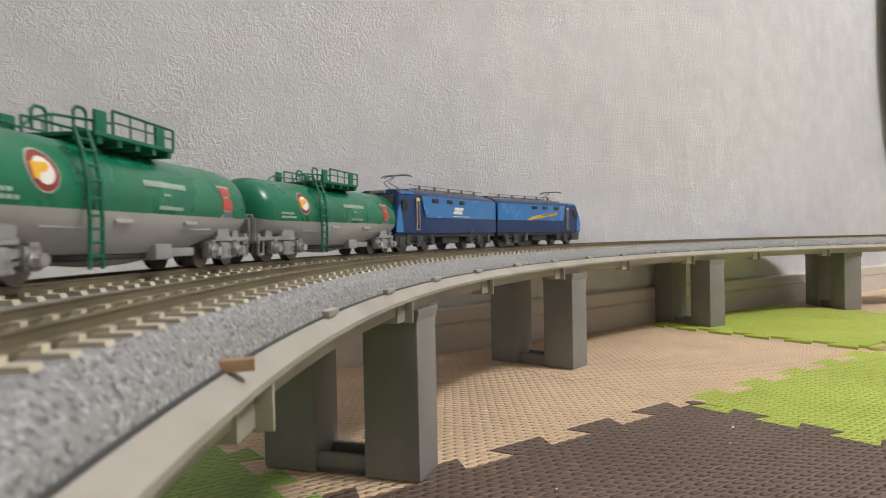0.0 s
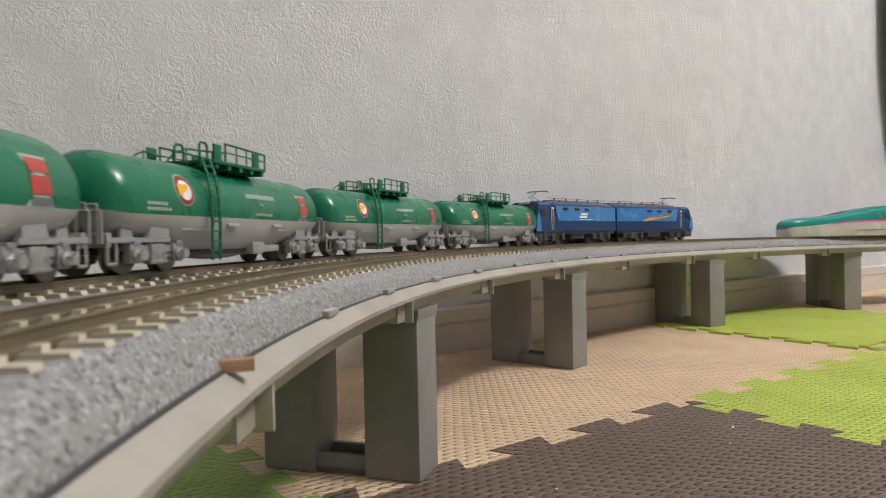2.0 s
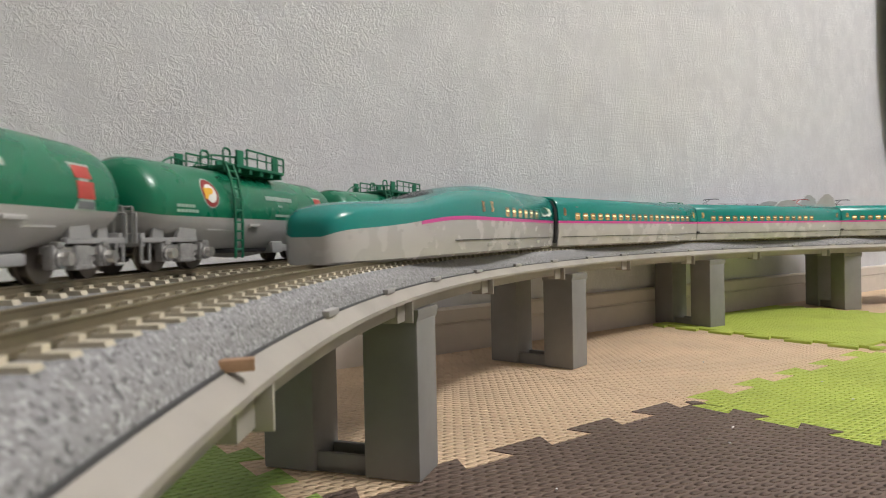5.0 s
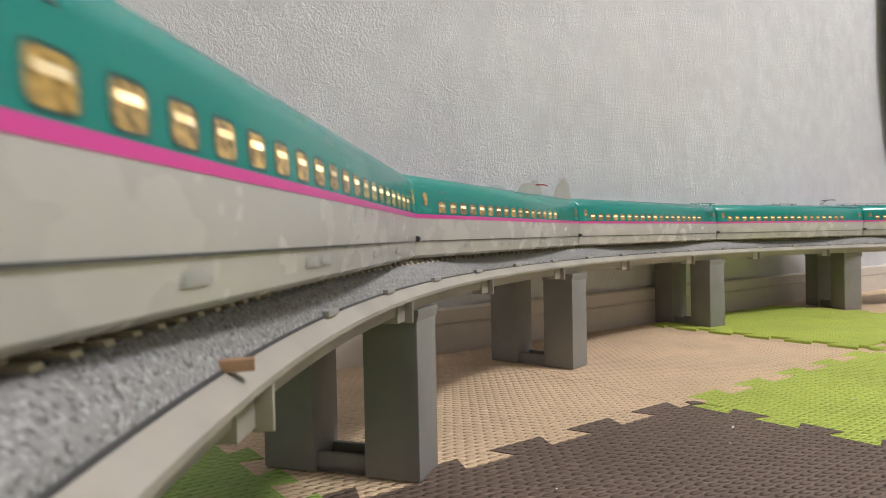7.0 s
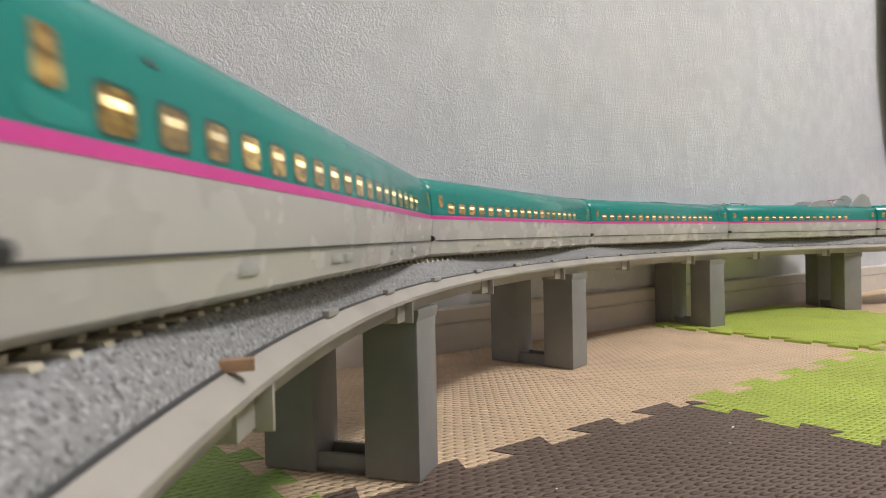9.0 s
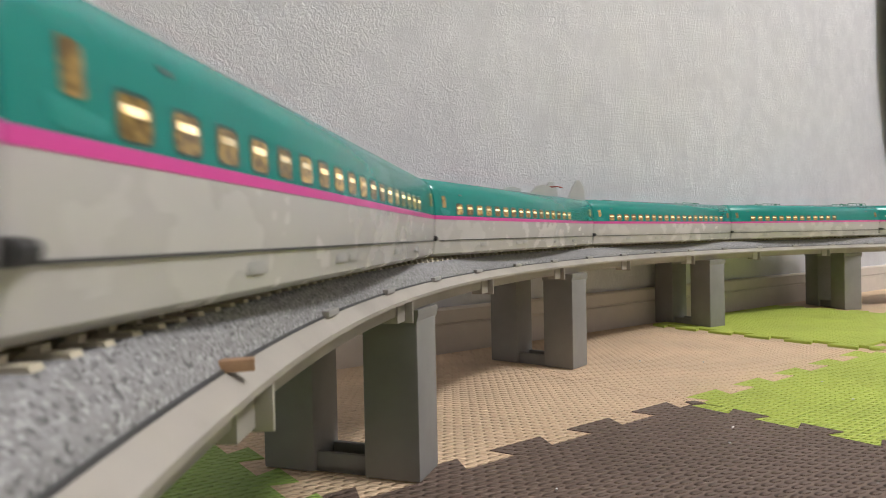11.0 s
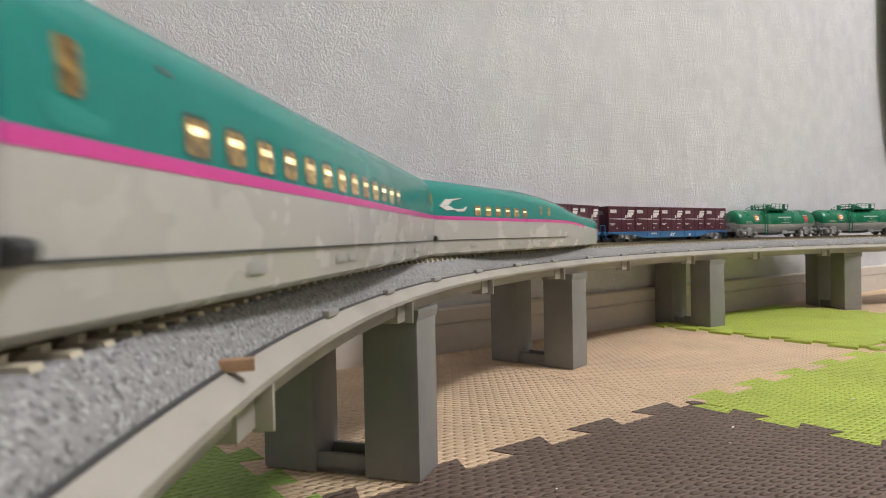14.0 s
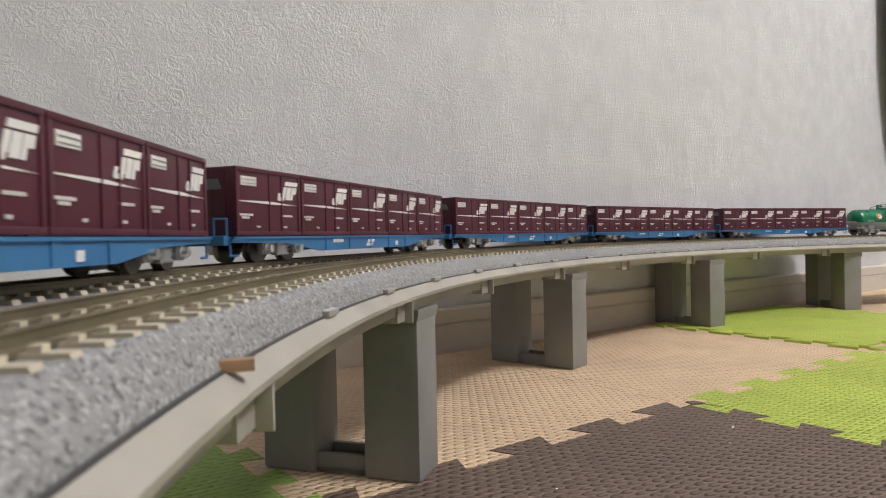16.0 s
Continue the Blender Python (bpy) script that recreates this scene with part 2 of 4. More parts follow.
def build_room():
    x0, x1, depth, h = -3.6, 3.6, 5.2, 2.4
    structure("wall_north", bx(((x0 + x1) / 2, 0.05, h / 2), (x1 - x0, 0.1, h + 0.02)), WALL, "pale grey stucco-textured wallpaper wall", "wall", WALL_AT, 0)
    structure("wall_south", bx(((x0 + x1) / 2, -depth - 0.05, h / 2), (x1 - x0, 0.1, h + 0.02)), WALL, "pale grey wallpaper wall", "wall", WALL_AT, 0)
    structure("wall_west", bx((x0 - 0.05, -depth / 2, h / 2), (0.1, depth, h + 0.02)), WALL, "pale grey wallpaper wall", "wall", WALL_AT, 0)
    structure("wall_east", bx((x1 + 0.05, -depth / 2, h / 2), (0.1, depth, h + 0.02)), WALL, "pale grey wallpaper wall", "wall", WALL_AT, 0)
    structure("ceiling", bx(((x0 + x1) / 2, -depth / 2, h + 0.06), (x1 - x0 + 0.2, depth + 0.2, 0.1)), CEIL, "plain white painted ceiling", "ceiling", WALL_AT, 0)
    structure("floor", bx(((x0 + x1) / 2, -depth / 2, FLOOR_Z - 0.05), (x1 - x0, depth, 0.1)), BOARD, "brown wooden floor under the foam mats", "floor", WALL_AT, 0)
    # skirting board: two steps with a groove and a rounded top
    t = 0.0085
    prof = [(0, FLOOR_Z), (-t, FLOOR_Z), (-t, 0.0255), (-t + 0.0014, 0.0262), (-t + 0.0014, 0.0275), (-t, 0.0284), (-t, 0.0405), (-t + 0.002, 0.0428), (0, 0.0428)]
    structure("baseboard", prism(bmesh.new(), prof, "x", x0, x1), SKIRT, "off-white grooved skirting board along the wall", "baseboard", WALL_AT, 30)


def build_ceiling_lamp():
    lamp = tagged(new("ceiling_lamp"), "round white ceiling lamp, switched on", "lamp")
    lamp.location = LAMP + Vector((0, 0, 0.255))
    bm = cyl(bmesh.new(), (0, 0, -0.02), (0, 0, 0.005), 0.16, 48)
    part("housing", bm, CEIL, lamp)


def build_curtain():
    """Dark cloth that hangs beside the wall, gathered away towards its lower end."""
    bm = bmesh.new()
    rings = []
    for k in range(60):
        z = 0.16 + (2.3 - 0.16) * k / 59
        left = 0.975 + 0.085 * max(0.0, (0.46 - z) / 0.3) ** 1.3 - 0.004 * math.sin(z * 9)
        front, back = [], []
        for i in range(33):
            u = i / 32
            x = left + 0.34 * u
            y = -0.035 - 0.016 * math.sin(u * 26 + z * 1.5) * (0.4 + 0.6 * u) - 0.006 * math.sin(u * 61 + 2 * z)
            front.append((x, y, z))
            back.append((x, y + 0.006, z))
        rings.append(front + back[::-1])
    loft(bm, rings)
    ob = part("curtain", bm, CLOTH, None)
    ob.matrix_world = WALL_AT
    tagged(ob, "dark grey gathered curtain hanging beside the wall", "curtain")


# ---- foam mats ----
MAT_TURN = radians(36.5)
MAT_L = 0.287
MAT_AT = Matrix.Translation((0.156, 0.430, 0)) @ Matrix.Rotation(MAT_TURN, 4, "Z")


def teeth(n, length, amp, top, neck):
    """Dovetailed edge from 0 to length along x."""
    t = length / n
    pts = [(0.0, 0.0)]
    for k in range(n):
        c = t * (k + 0.5)
        for dx, y in ((-neck / 2, -amp / 2), (-top / 2, amp / 2), (top / 2, amp / 2), (neck / 2, -amp / 2)):
            if k == 0 and dx == -neck / 2:
                pts.append((0.003, -amp / 2))
            pts.append((c + dx, y))
    pts.append((length - 0.003, -amp / 2))
    pts.append((length, 0.0))
    return pts


EDGE_H = teeth(5, MAT_L, 0.0145, 0.0365, 0.0255)
EDGE_V = teeth(7, MAT_L, 0.0125, 0.0262, 0.0180)


def build_mats():
    colours = {(-1, -1): "brown", (0, -1): "lime", (0, 0): "beige", (-1, 0): "beige", (1, 0): "lime", (1, -1): "beige", (2, 0): "beige", (2, -1): "lime",
               (-2, 0): "green", (-2, -1): "green", (0, -2): "beige", (-1, -2): "lime", (1, -2): "brown", (3, 0): "beige", (3, -1): "beige"}
    mats = {"brown": BROWN, "lime": LIME, "beige": BEIGE, "green": GREEN_MAT}
    order = ["beige", "brown", "lime"]
    rnd = random.Random(5)
    for i in range(-4, 6):
        for j in range(-5, 1):
            name = colours.get((i, j)) or order[(i * 2 + j) % 3]
            pts = []
            back = 0.232 if j == 0 else MAT_L
            pts += [(x, y) for x, y in EDGE_H[:-1]]
            if j == 0:
                pts += [(MAT_L - y, x) for x, y in EDGE_V[:-1] if x < back - 0.004] + [(MAT_L, back), (0, back)]
                pts += [(-y, x) for x, y in EDGE_V[::-1][1:-1] if x < back - 0.004]
            else:
                pts += [(MAT_L - y, x) for x, y in EDGE_V[:-1]]
                pts += [(x, MAT_L + y) for x, y in EDGE_H[::-1][:-1]]
                pts += [(-y, x) for x, y in EDGE_V[::-1][:-1]]
            bm = bmesh.new()
            lift = rnd.uniform(-0.0004, 0.0004)
            e = 0.0007
            lo = [bm.verts.new((x, y, FLOOR_Z)) for x, y in pts]
            mid = [bm.verts.new((x, y, lift - e)) for x, y in pts]
            cx = sum(p[0] for p in pts) / len(pts)
            hi = []
            for k, (x, y) in enumerate(pts):
                a, b = Vector(pts[k - 1]), Vector(pts[(k + 1) % len(pts)])
                d = (b - a).normalized()
                hi.append(bm.verts.new((x - d.y * e, y + d.x * e, lift)))
            for k in range(len(pts)):
                q = (k + 1) % len(pts)
                bm.faces.new((lo[k], lo[q], mid[q], mid[k]))
                bm.faces.new((mid[k], mid[q], hi[q], hi[k]))
            bm.faces.new(hi)
            bm.faces.new(lo[::-1])
            ob = part("floor_mat", bm, mats[name], None, smooth=0)
            ob.matrix_world = MAT_AT @ Matrix.Translation((i * MAT_L + (0.024 if i < -1 else 0), j * MAT_L, 0.0006 if i < -1 else 0.0022 if (i, j) == (1, 0) else 0))
            words = {"brown": "dark brown", "lime": "lime green", "beige": "beige", "green": "grass green"}[name]
            tagged(ob, words + " interlocking foam puzzle mat with embossed dashes on the floor", "foam mat", "interlocking floor mats")
    # narrow edging strips along the wall
    for i in range(-4, 6):
        bm = bmesh.new()
        box(bm, (MAT_L / 2, 0.246, -0.0065), (MAT_L - 0.002, 0.0255, 0.0115), 0.0008)
        for k in range(5):
            box(bm, (MAT_L * (k + 0.5) / 5, 0.258, -0.008), (0.020, 0.012, 0.0105), 0.0005)
        ob = part("mat_edging", bm, BEIGE, None, smooth=0)
        ob.matrix_world = MAT_AT @ Matrix.Translation((i * MAT_L, 0, 0))
        tagged(ob, "beige foam edging strip between mats and wall", "mat edging", "mat edging strips")


# ---- the viaduct ----
S_LO, S_HI = -3.9, 4.7
SEG = 0.283


def build_deck():
    deck = tagged(new("viaduct_deck"), "warm grey plastic model viaduct deck on grey piers", "viaduct", kind="structure")
    o = OUT
    inner = [(-0.0205, 0.0894), (-0.0220, 0.0892), (-0.0251, 0.0863), (-0.0256, 0.0857), (-0.0254, 0.0842), (-0.0212, 0.0838), (-0.0206, 0.0785), (-0.0178, 0.0783), (-0.0170, 0.0836)]
    prof = inner + [(o - u, z) for u, z in inner[::-1]]
    k0, k1 = int((S_LO + 0.1145) / SEG), int((S_HI + 0.1145) / SEG)
    for k in range(k0, k1):
        if k == -1:
            continue
        a = -0.1145 + k * SEG
        n = 2 if k == -2 else 1
        part("deck_segment", swept(prof, a + 0.00004, a + n * SEG - 0.00004, SEG / 28), DECK, deck, smooth=25)
    # brackets and their end plates below the rim
    plate = part("bracket_plate", bx((0, 0.0030, 0.0786), (0.0013, 0.0086, 0.0092), 0.0003), DECK, deck)
    block = part("bracket", bx((-0.0058, 0.0054, 0.0791), (0.0104, 0.0066, 0.0084), 0.0003), DECK, deck)
    first = True
    for k in range(-4, 9):
        m = on_track(-0.0324 + 0.1412 * k - (0.019 if k < -1 else 0), -0.0238, 0.0008)
        if first:
            plate.matrix_basis = block.matrix_basis = m
            first = False
        else:
            again(plate, m), again(block, m)
    # clips that hold the roadbed on the ledge
    clip = part("clip", bx((0, 0.0008, 0.0902), (0.0105, 0.0044, 0.0018), 0.0003), CLIP, deck)
    clip.matrix_basis = on_track(-0.2715, -0.0218, 0)
    for k in range(-3, 16):
        if k in (-1, 0):
            continue
        again(clip, on_track(-0.2715 + 0.0733 * k + 0.0733 * (k < 0) * 0, -0.0218, 0))
    chip = part("wood_chip", bx((0, 0, 0.0904), (0.0070, 0.0024, 0.0020), 0.0001), WOOD, None)
    spot, _ = line_at(-0.3500, -0.0226)
    chip.matrix_world = Matrix.Translation((spot.x, spot.y, -0.0001)) @ Matrix.Rotation(radians(16), 4, "Z")
    tagged(chip, "small brown wooden chip wedged on the deck ledge", "wood chip")
    return deck


def build_piers():
    """Grey twin-column piers; the first four as they stand, the rest along the line."""
    proto = tagged(new("viaduct_pier"), "matt grey plastic twin-column pier standing on foam mats", "pier", "viaduct piers")
    a, b, w, h = 0.0275, 0.0254, 0.0813, 0.0768
    bm = box(bmesh.new(), (a / 2, b / 2, h / 2), (a, b, h), 0.0016)
    col = part("column", bm, PIER, proto)
    again(col, Matrix.Translation((w - a, 0, 0)))
    hb = bmesh.new()
    prism(hb, [(0.0002, h - 0.0045), (-0.0008, h - 0.001), (-0.0008, h + 0.0013), (a + 0.0008, h + 0.0013), (a + 0.0008, h - 0.001), (a - 0.0002, h - 0.0045)], "y", -0.0006, b + 0.0006)
    cap = part("capital", hb, PIER, proto)
    again(cap, Matrix.Translation((w - a, 0, 0)))
    bb = bmesh.new()
    box(bb, (w / 2, 0.0045, 0.0045), (w - 2 * a + 0.002, 0.003, 0.009), 0.0004)
    box(bb, (w / 2, b - 0.0045, 0.0045), (w - 2 * a + 0.002, 0.003, 0.009), 0.0004)
    box(bb, (w / 2, b / 2, 0.0012), (w - 2 * a + 0.002, b - 0.006, 0.0024))
    part("base_beam", bb, PIER, proto)
    spots = [(-0.0122, 0.2948, 2.817), (0.1044, 0.5374, 2.4645), (0.3009, 0.7466, 2.0911), (0.5459, 0.9000, 1.6900)]
    first = True
    poses = []
    for x, y, o in spots:
        er, et = Vector((math.cos(o), math.sin(o), 0)), Vector((math.sin(o), -math.cos(o), 0))
        m = Matrix.Translation((x, y, 0)) @ Matrix.Rotation(o, 4, "Z") @ Matrix.Translation((0, -b, 0))
        poses.append(m)
    for k in list(range(-12, -1)) + list(range(3, 16)):
        s = 0.1395 + 0.289 * k
        if -0.4 < s < 0.95:
            continue
        p, hd = line_at(s, -0.0205)
        poses.append(Matrix.Translation((p.x, p.y, 0)) @ Matrix.Rotation(hd + math.pi / 2, 4, "Z"))
    proto.matrix_world = poses[0]
    for m in poses[1:]:
        copy_thing(proto, m)


SLEEPER_PITCH = 0.0079


def sleeper_mesh():
    bm = bmesh.new()
    box(bm, (0, 0, -0.0009), (0.0028, 0.0318, 0.0022), taper=0.94)
    for y in (-0.0110, -0.0058, 0.0058, 0.0110):
        box(bm, (0, y, 0.0005), (0.0019, 0.0016, 0.0011))
    return bm


def build_track(name, off, side, deck_z):
    track = tagged(new(name), "model railway track with cream sleepers, brown rails and grey ballast", "railway track", "two parallel tracks", kind="structure")
    lo, hi = S_LO + 0.2, S_HI - 0.2
    zs = RAIL_Z - 0.0027    # top of the sleepers
    # roadbed: grey speckled ballast with an uneven face
    if side < 0:
        prof = [(-0.0214, 0.0895), (-0.0209, 0.0912), (-0.0199, 0.0928), (-0.0186, 0.0944), (-0.0176, 0.0955), (-0.0166, 0.0963)]
        prof += [(-0.0154 + 0.0014 * k, zs - 0.0005) for k in range(29)] + [(0.0264, zs - 0.0005), (0.0264, 0.0895)]
    else:
        prof = [(-0.0264, 0.0895), (-0.0264, zs - 0.001), (-0.0155, zs - 0.0010), (0, zs - 0.001), (0.0155, zs - 0.001), (0.018, 0.0955), (0.0214, 0.0895)]
    prof = [(o + off, z) for o, z in prof]
    for a, b, step in ((-0.55, 0.35, 0.0016 if side < 0 else 0.01), (0.35, 1.2, 0.004 if side < 0 else 0.012), (lo, -0.55, 0.06), (1.2, hi, 0.06)):
        bm = swept(prof, a, b, step)
        if side < 0 and step < 0.01:
            for v in bm.verts:
                if v.co.z > 0.0898:
                    n = noise.noise(v.co * 420)
                    n2 = noise.noise(v.co * 900 + Vector((7, 3, 1)))
                    v.co.z += 0.00012 * n + 0.00014 * n2
                    v.co += Vector((n2, n, 0)) * 0.0001
        part("roadbed", bm, BALLAST, track, smooth=80)
    if side < 0:
        # the shadow gap between roadbed and ledge, put in as a dark strip
        edge = [(-0.0219, 0.0891), (-0.0208, 0.0891), (-0.0208, 0.0899), (-0.0217, 0.0898)]
        part("base_edge", swept([(off + u, z) for u, z in edge], -0.55, 1.2, 0.012), UNDER, track, "dark strip standing in for the shadow gap between roadbed and ledge")
    for y in (-0.00825, 0.00825):
        rp = [(-0.0012, zs - 0.0002), (0.0012, zs - 0.0002), (0.0011, zs + 0.0006), (0.0004, zs + 0.0009), (0.0004, zs + 0.0021), (0.0007, zs + 0.0024), (0.0007, RAIL_Z), (-0.0007, RAIL_Z),
              (-0.0007, zs + 0.0024), (-0.0004, zs + 0.0021), (-0.0004, zs + 0.0009), (-0.0011, zs + 0.0006)]
        part("rail", swept([(off + y + u, z) for u, z in rp], lo, hi, 0.014), RAIL, track, smooth=30)
    sl = part("sleeper", sleeper_mesh(), SLEEPER, track, smooth=0)
    sl.matrix_basis = on_track(-0.55, off, zs)
    n = 1
    k = 1
    while n < 225:
        again(sl, on_track(-0.55 + SLEEPER_PITCH * k, off, zs), track)
        n, k = n + 1, k + 1
    return track


LINT = [(0.1606, 0.3696, 1.6), (0.147, 0.342, 0.7), (0.047, 0.2844, 0.8), (0.1678, 0.5682, 0.9), (0.2182, 0.5576, 0.8), (0.2719, 0.4763, 0.8), (0.2629, 0.4256, 0.9)]


def build_lint():
    """A few pale crumbs on the mats."""
    bm = bmesh.new()
    rnd = random.Random(3)
    for x, y, n in LINT:
        a = rnd.uniform(0, 3.1)
        m = Matrix.Translation((x, y, 0.0005)) @ Matrix.Rotation(a, 4, "Z")
        box(bm, (0, 0, 0), (0.0016 * n, 0.0007, 0.0006), 0.0001, m)
    tagged(part("lint", bm, LOGOW, None), "pale lint crumbs scattered on the foam mats", "lint", kind="stuff")


# ---- trains: x runs along the vehicle, z is up from the rail's top ----
def wheelset(name, parent, at, r=0.0060, material=None):
    bm = bmesh.new()
    for s in (-1, 1):
        cyl(bm, (0, s * 0.0072, 0), (0, s * 0.0096, 0), r, 20)
        cyl(bm, (0, s * 0.0064, 0), (0, s * 0.0072, 0), r + 0.0008, 20)
        cyl(bm, (0, s * 0.0096, 0), (0, s * 0.0125, 0), 0.0016, 8)
    cyl(bm, (0, -0.0075, 0), (0, 0.0075, 0), 0.0012, 8)
    ob = part(name, bm, material or TYRE, parent)
    ob.location = at
    return ob


def bogie(parent, x, base, material, hubs=True, tyre=None):
    """Two wheelsets in a cast side frame with springs and axle boxes."""
    bm = bmesh.new()
    for s in (-1, 1):
        y = s * 0.0122
        prism(bm, [(-base / 2 - 0.003, 0.0088), (base / 2 + 0.003, 0.0088), (base / 2 + 0.0025, 0.0074), (0.0042, 0.0062), (0.0034, 0.0030), (-0.0034, 0.0030), (-0.0042, 0.0062), (-base / 2 - 0.0025, 0.0074)], "y", y - 0.0011, y + 0.0011)
        for k in (-1, 1):
            box(bm, (k * base / 2, y + s * 0.0008, 0.0064), (0.0058, 0.0030, 0.0060), 0.0007)
            box(bm, (k * base / 2, y + s * 0.0016, 0.0094), (0.0034, 0.0022, 0.0016), 0.0004)
            cyl(bm, (k * base / 2, y, 0.0060), (k * base / 2, y + s * 0.0030, 0.0060), 0.0026, 12)
            prism(bm, [(k * 0.0040, 0.0040), (k * (base / 2 - 0.001), 0.0056), (k * (base / 2 - 0.001), 0.0066), (k * 0.0040, 0.0052)], "y", y - 0.0008, y + 0.0010)
            cyl(bm, (k * 0.0028, y + s * 0.0014, 0.0032), (k * 0.0028, y + s * 0.0014, 0.0066), 0.0014, 8)
    box(bm, (0, 0, 0.0072), (0.006, 0.023, 0.0024))
    for s in (-1, 1):
        box(bm, (0, s * 0.0130, 0.0060), (0.0072, 0.0030, 0.0064), 0.0006)
        box(bm, (0, s * 0.0140, 0.0036), (0.0090, 0.0016, 0.0012), 0.0003)
    b = part("bogie", bm, material, parent)
    b.location = (x, 0, 0)
    wheelset("wheelset", b, (-base / 2, 0, 0.0060), material=tyre)
    wheelset("wheelset", b, (base / 2, 0, 0.0060), material=tyre)
    if hubs:
        cap = None
        for s in (-1, 1):
            for k in (-1, 1):
                m = Matrix.Translation((k * base / 2, s * 0.0160, 0.0060))
                if cap:
                    again(cap, m)
                else:
                    cap = part("axle_cap", cyl(bmesh.new(), (0, -0.0013, 0), (0, 0.0013, 0), 0.0017, 10), STEEL, b)
                    cap.matrix_basis = m
    return b


SECTION = [(0.0160, -0.0008), (0.0188, 0.0008), (0.0198, 0.0070), (0.0203, 0.0130), (0.0204, 0.0189), (0.0204, 0.0209), (0.0201, 0.0270), (0.0195, 0.0322), (0.0180, 0.0362), (0.0148, 0.0393), (0.0096, 0.0410), (0.0042, 0.0417), (0.0, 0.0418)]
WHITE_TO, PINK_TO = 4, 5
BELT, CROWN = 0.0209, 0.0418


def shell(stations, lo, hi):
    """The skin between two points of the section, for stations (x, width, roof height, belt height)."""
    bm = bmesh.new()
    rings = []
    for x, w, h, low in stations:
        def level(z):
            if z <= BELT:
                return z * low
            belt = BELT * low
            return belt + (z - BELT) * max(0.0006, CROWN * h - belt) / (CROWN - BELT)
        half = [(y * w, level(z)) for y, z in SECTION[lo:hi + 1]]
        if hi == len(SECTION) - 1:
            ring = [(x, -y, z) for y, z in half] + [(x, y, z) for y, z in half[::-1][1:]]
        else:
            ring = [(x, -y, z) for y, z in half] + [(x, y, z) for y, z in half[::-1]]
        rings.append(ring)
    loft(bm, rings)
    return bm


def body_side(x, z):
    """Half width of the straight body at height z."""
    for (y0, z0), (y1, z1) in zip(SECTION, SECTION[1:]):
        if z0 <= z <= z1:
            return y0 + (y1 - y0) * (z - z0) / max(1e-9, z1 - z0)
    return SECTION[0][0]


def pane_mesh(wd, z0, z1, proud, name, material):
    bm = bmesh.new()
    r = min(wd, z1 - z0) * 0.22
    out = []
    for cx, cz, a0 in ((wd / 2 - r, z1 - r, 0), (-wd / 2 + r, z1 - r, 90), (-wd / 2 + r, z0 + r, 180), (wd / 2 - r, z0 + r, 270)):
        for k in range(3):
            a = radians(a0 + 45 * k)
            out.append((cx + r * math.cos(a), cz + r * math.sin(a)))
    front, back = [], []
    for x, z in out:
        y = body_side(x, z)
        front.append((x, -(y + proud), z))
        back.append((x, -(y - 0.0008), z))
    loft(bm, [front, back])
    return mesh_of(name, bm, material, 0)


def mesh_part(name, me, parent, m, label=""):
    o = new(name, me)
    o.parent = parent
    o.matrix_basis = m
    if label:
        o["label"] = label
    return o


E5_PANE = pane_mesh(0.0072, 0.0219, 0.0275, 0.00012, "window_pane", LIT)
E5_LAMP = pane_mesh(0.0052, 0.0250, 0.0262, 0.00020, "cabin_lamp", TUBE)
E5_DOOR_PANE = pane_mesh(0.0036, 0.0252, 0.0316, 0.00026, "door_pane", LIT)
E5_FRAME = pane_mesh(0.0082, 0.0214, 0.0281, 0.00006, "window_frame", FRAMET)
E5_DOOR = pane_mesh(0.0110, 0.0214, 0.0350, 0.00014, "door_leaf", DOORT)
E5_VENT = pane_mesh(0.0036, 0.0322, 0.0332, 0.00014, "roof_vent", FRAMET)
FLIP = Matrix.Rotation(math.pi, 4, "Z")


def skirt_details(parent, xs):
    for s in (-1, 1):
        hatch = part("skirt_hatch", bx((0, s * 0.01938, 0.0046), (0.0085, 0.0005, 0.0024), 0.0001), SILVER, parent)
        hatch.location.x = xs[0]
        for x in xs[1:]:
            again(hatch, Matrix.Translation((x, 0, 0)))


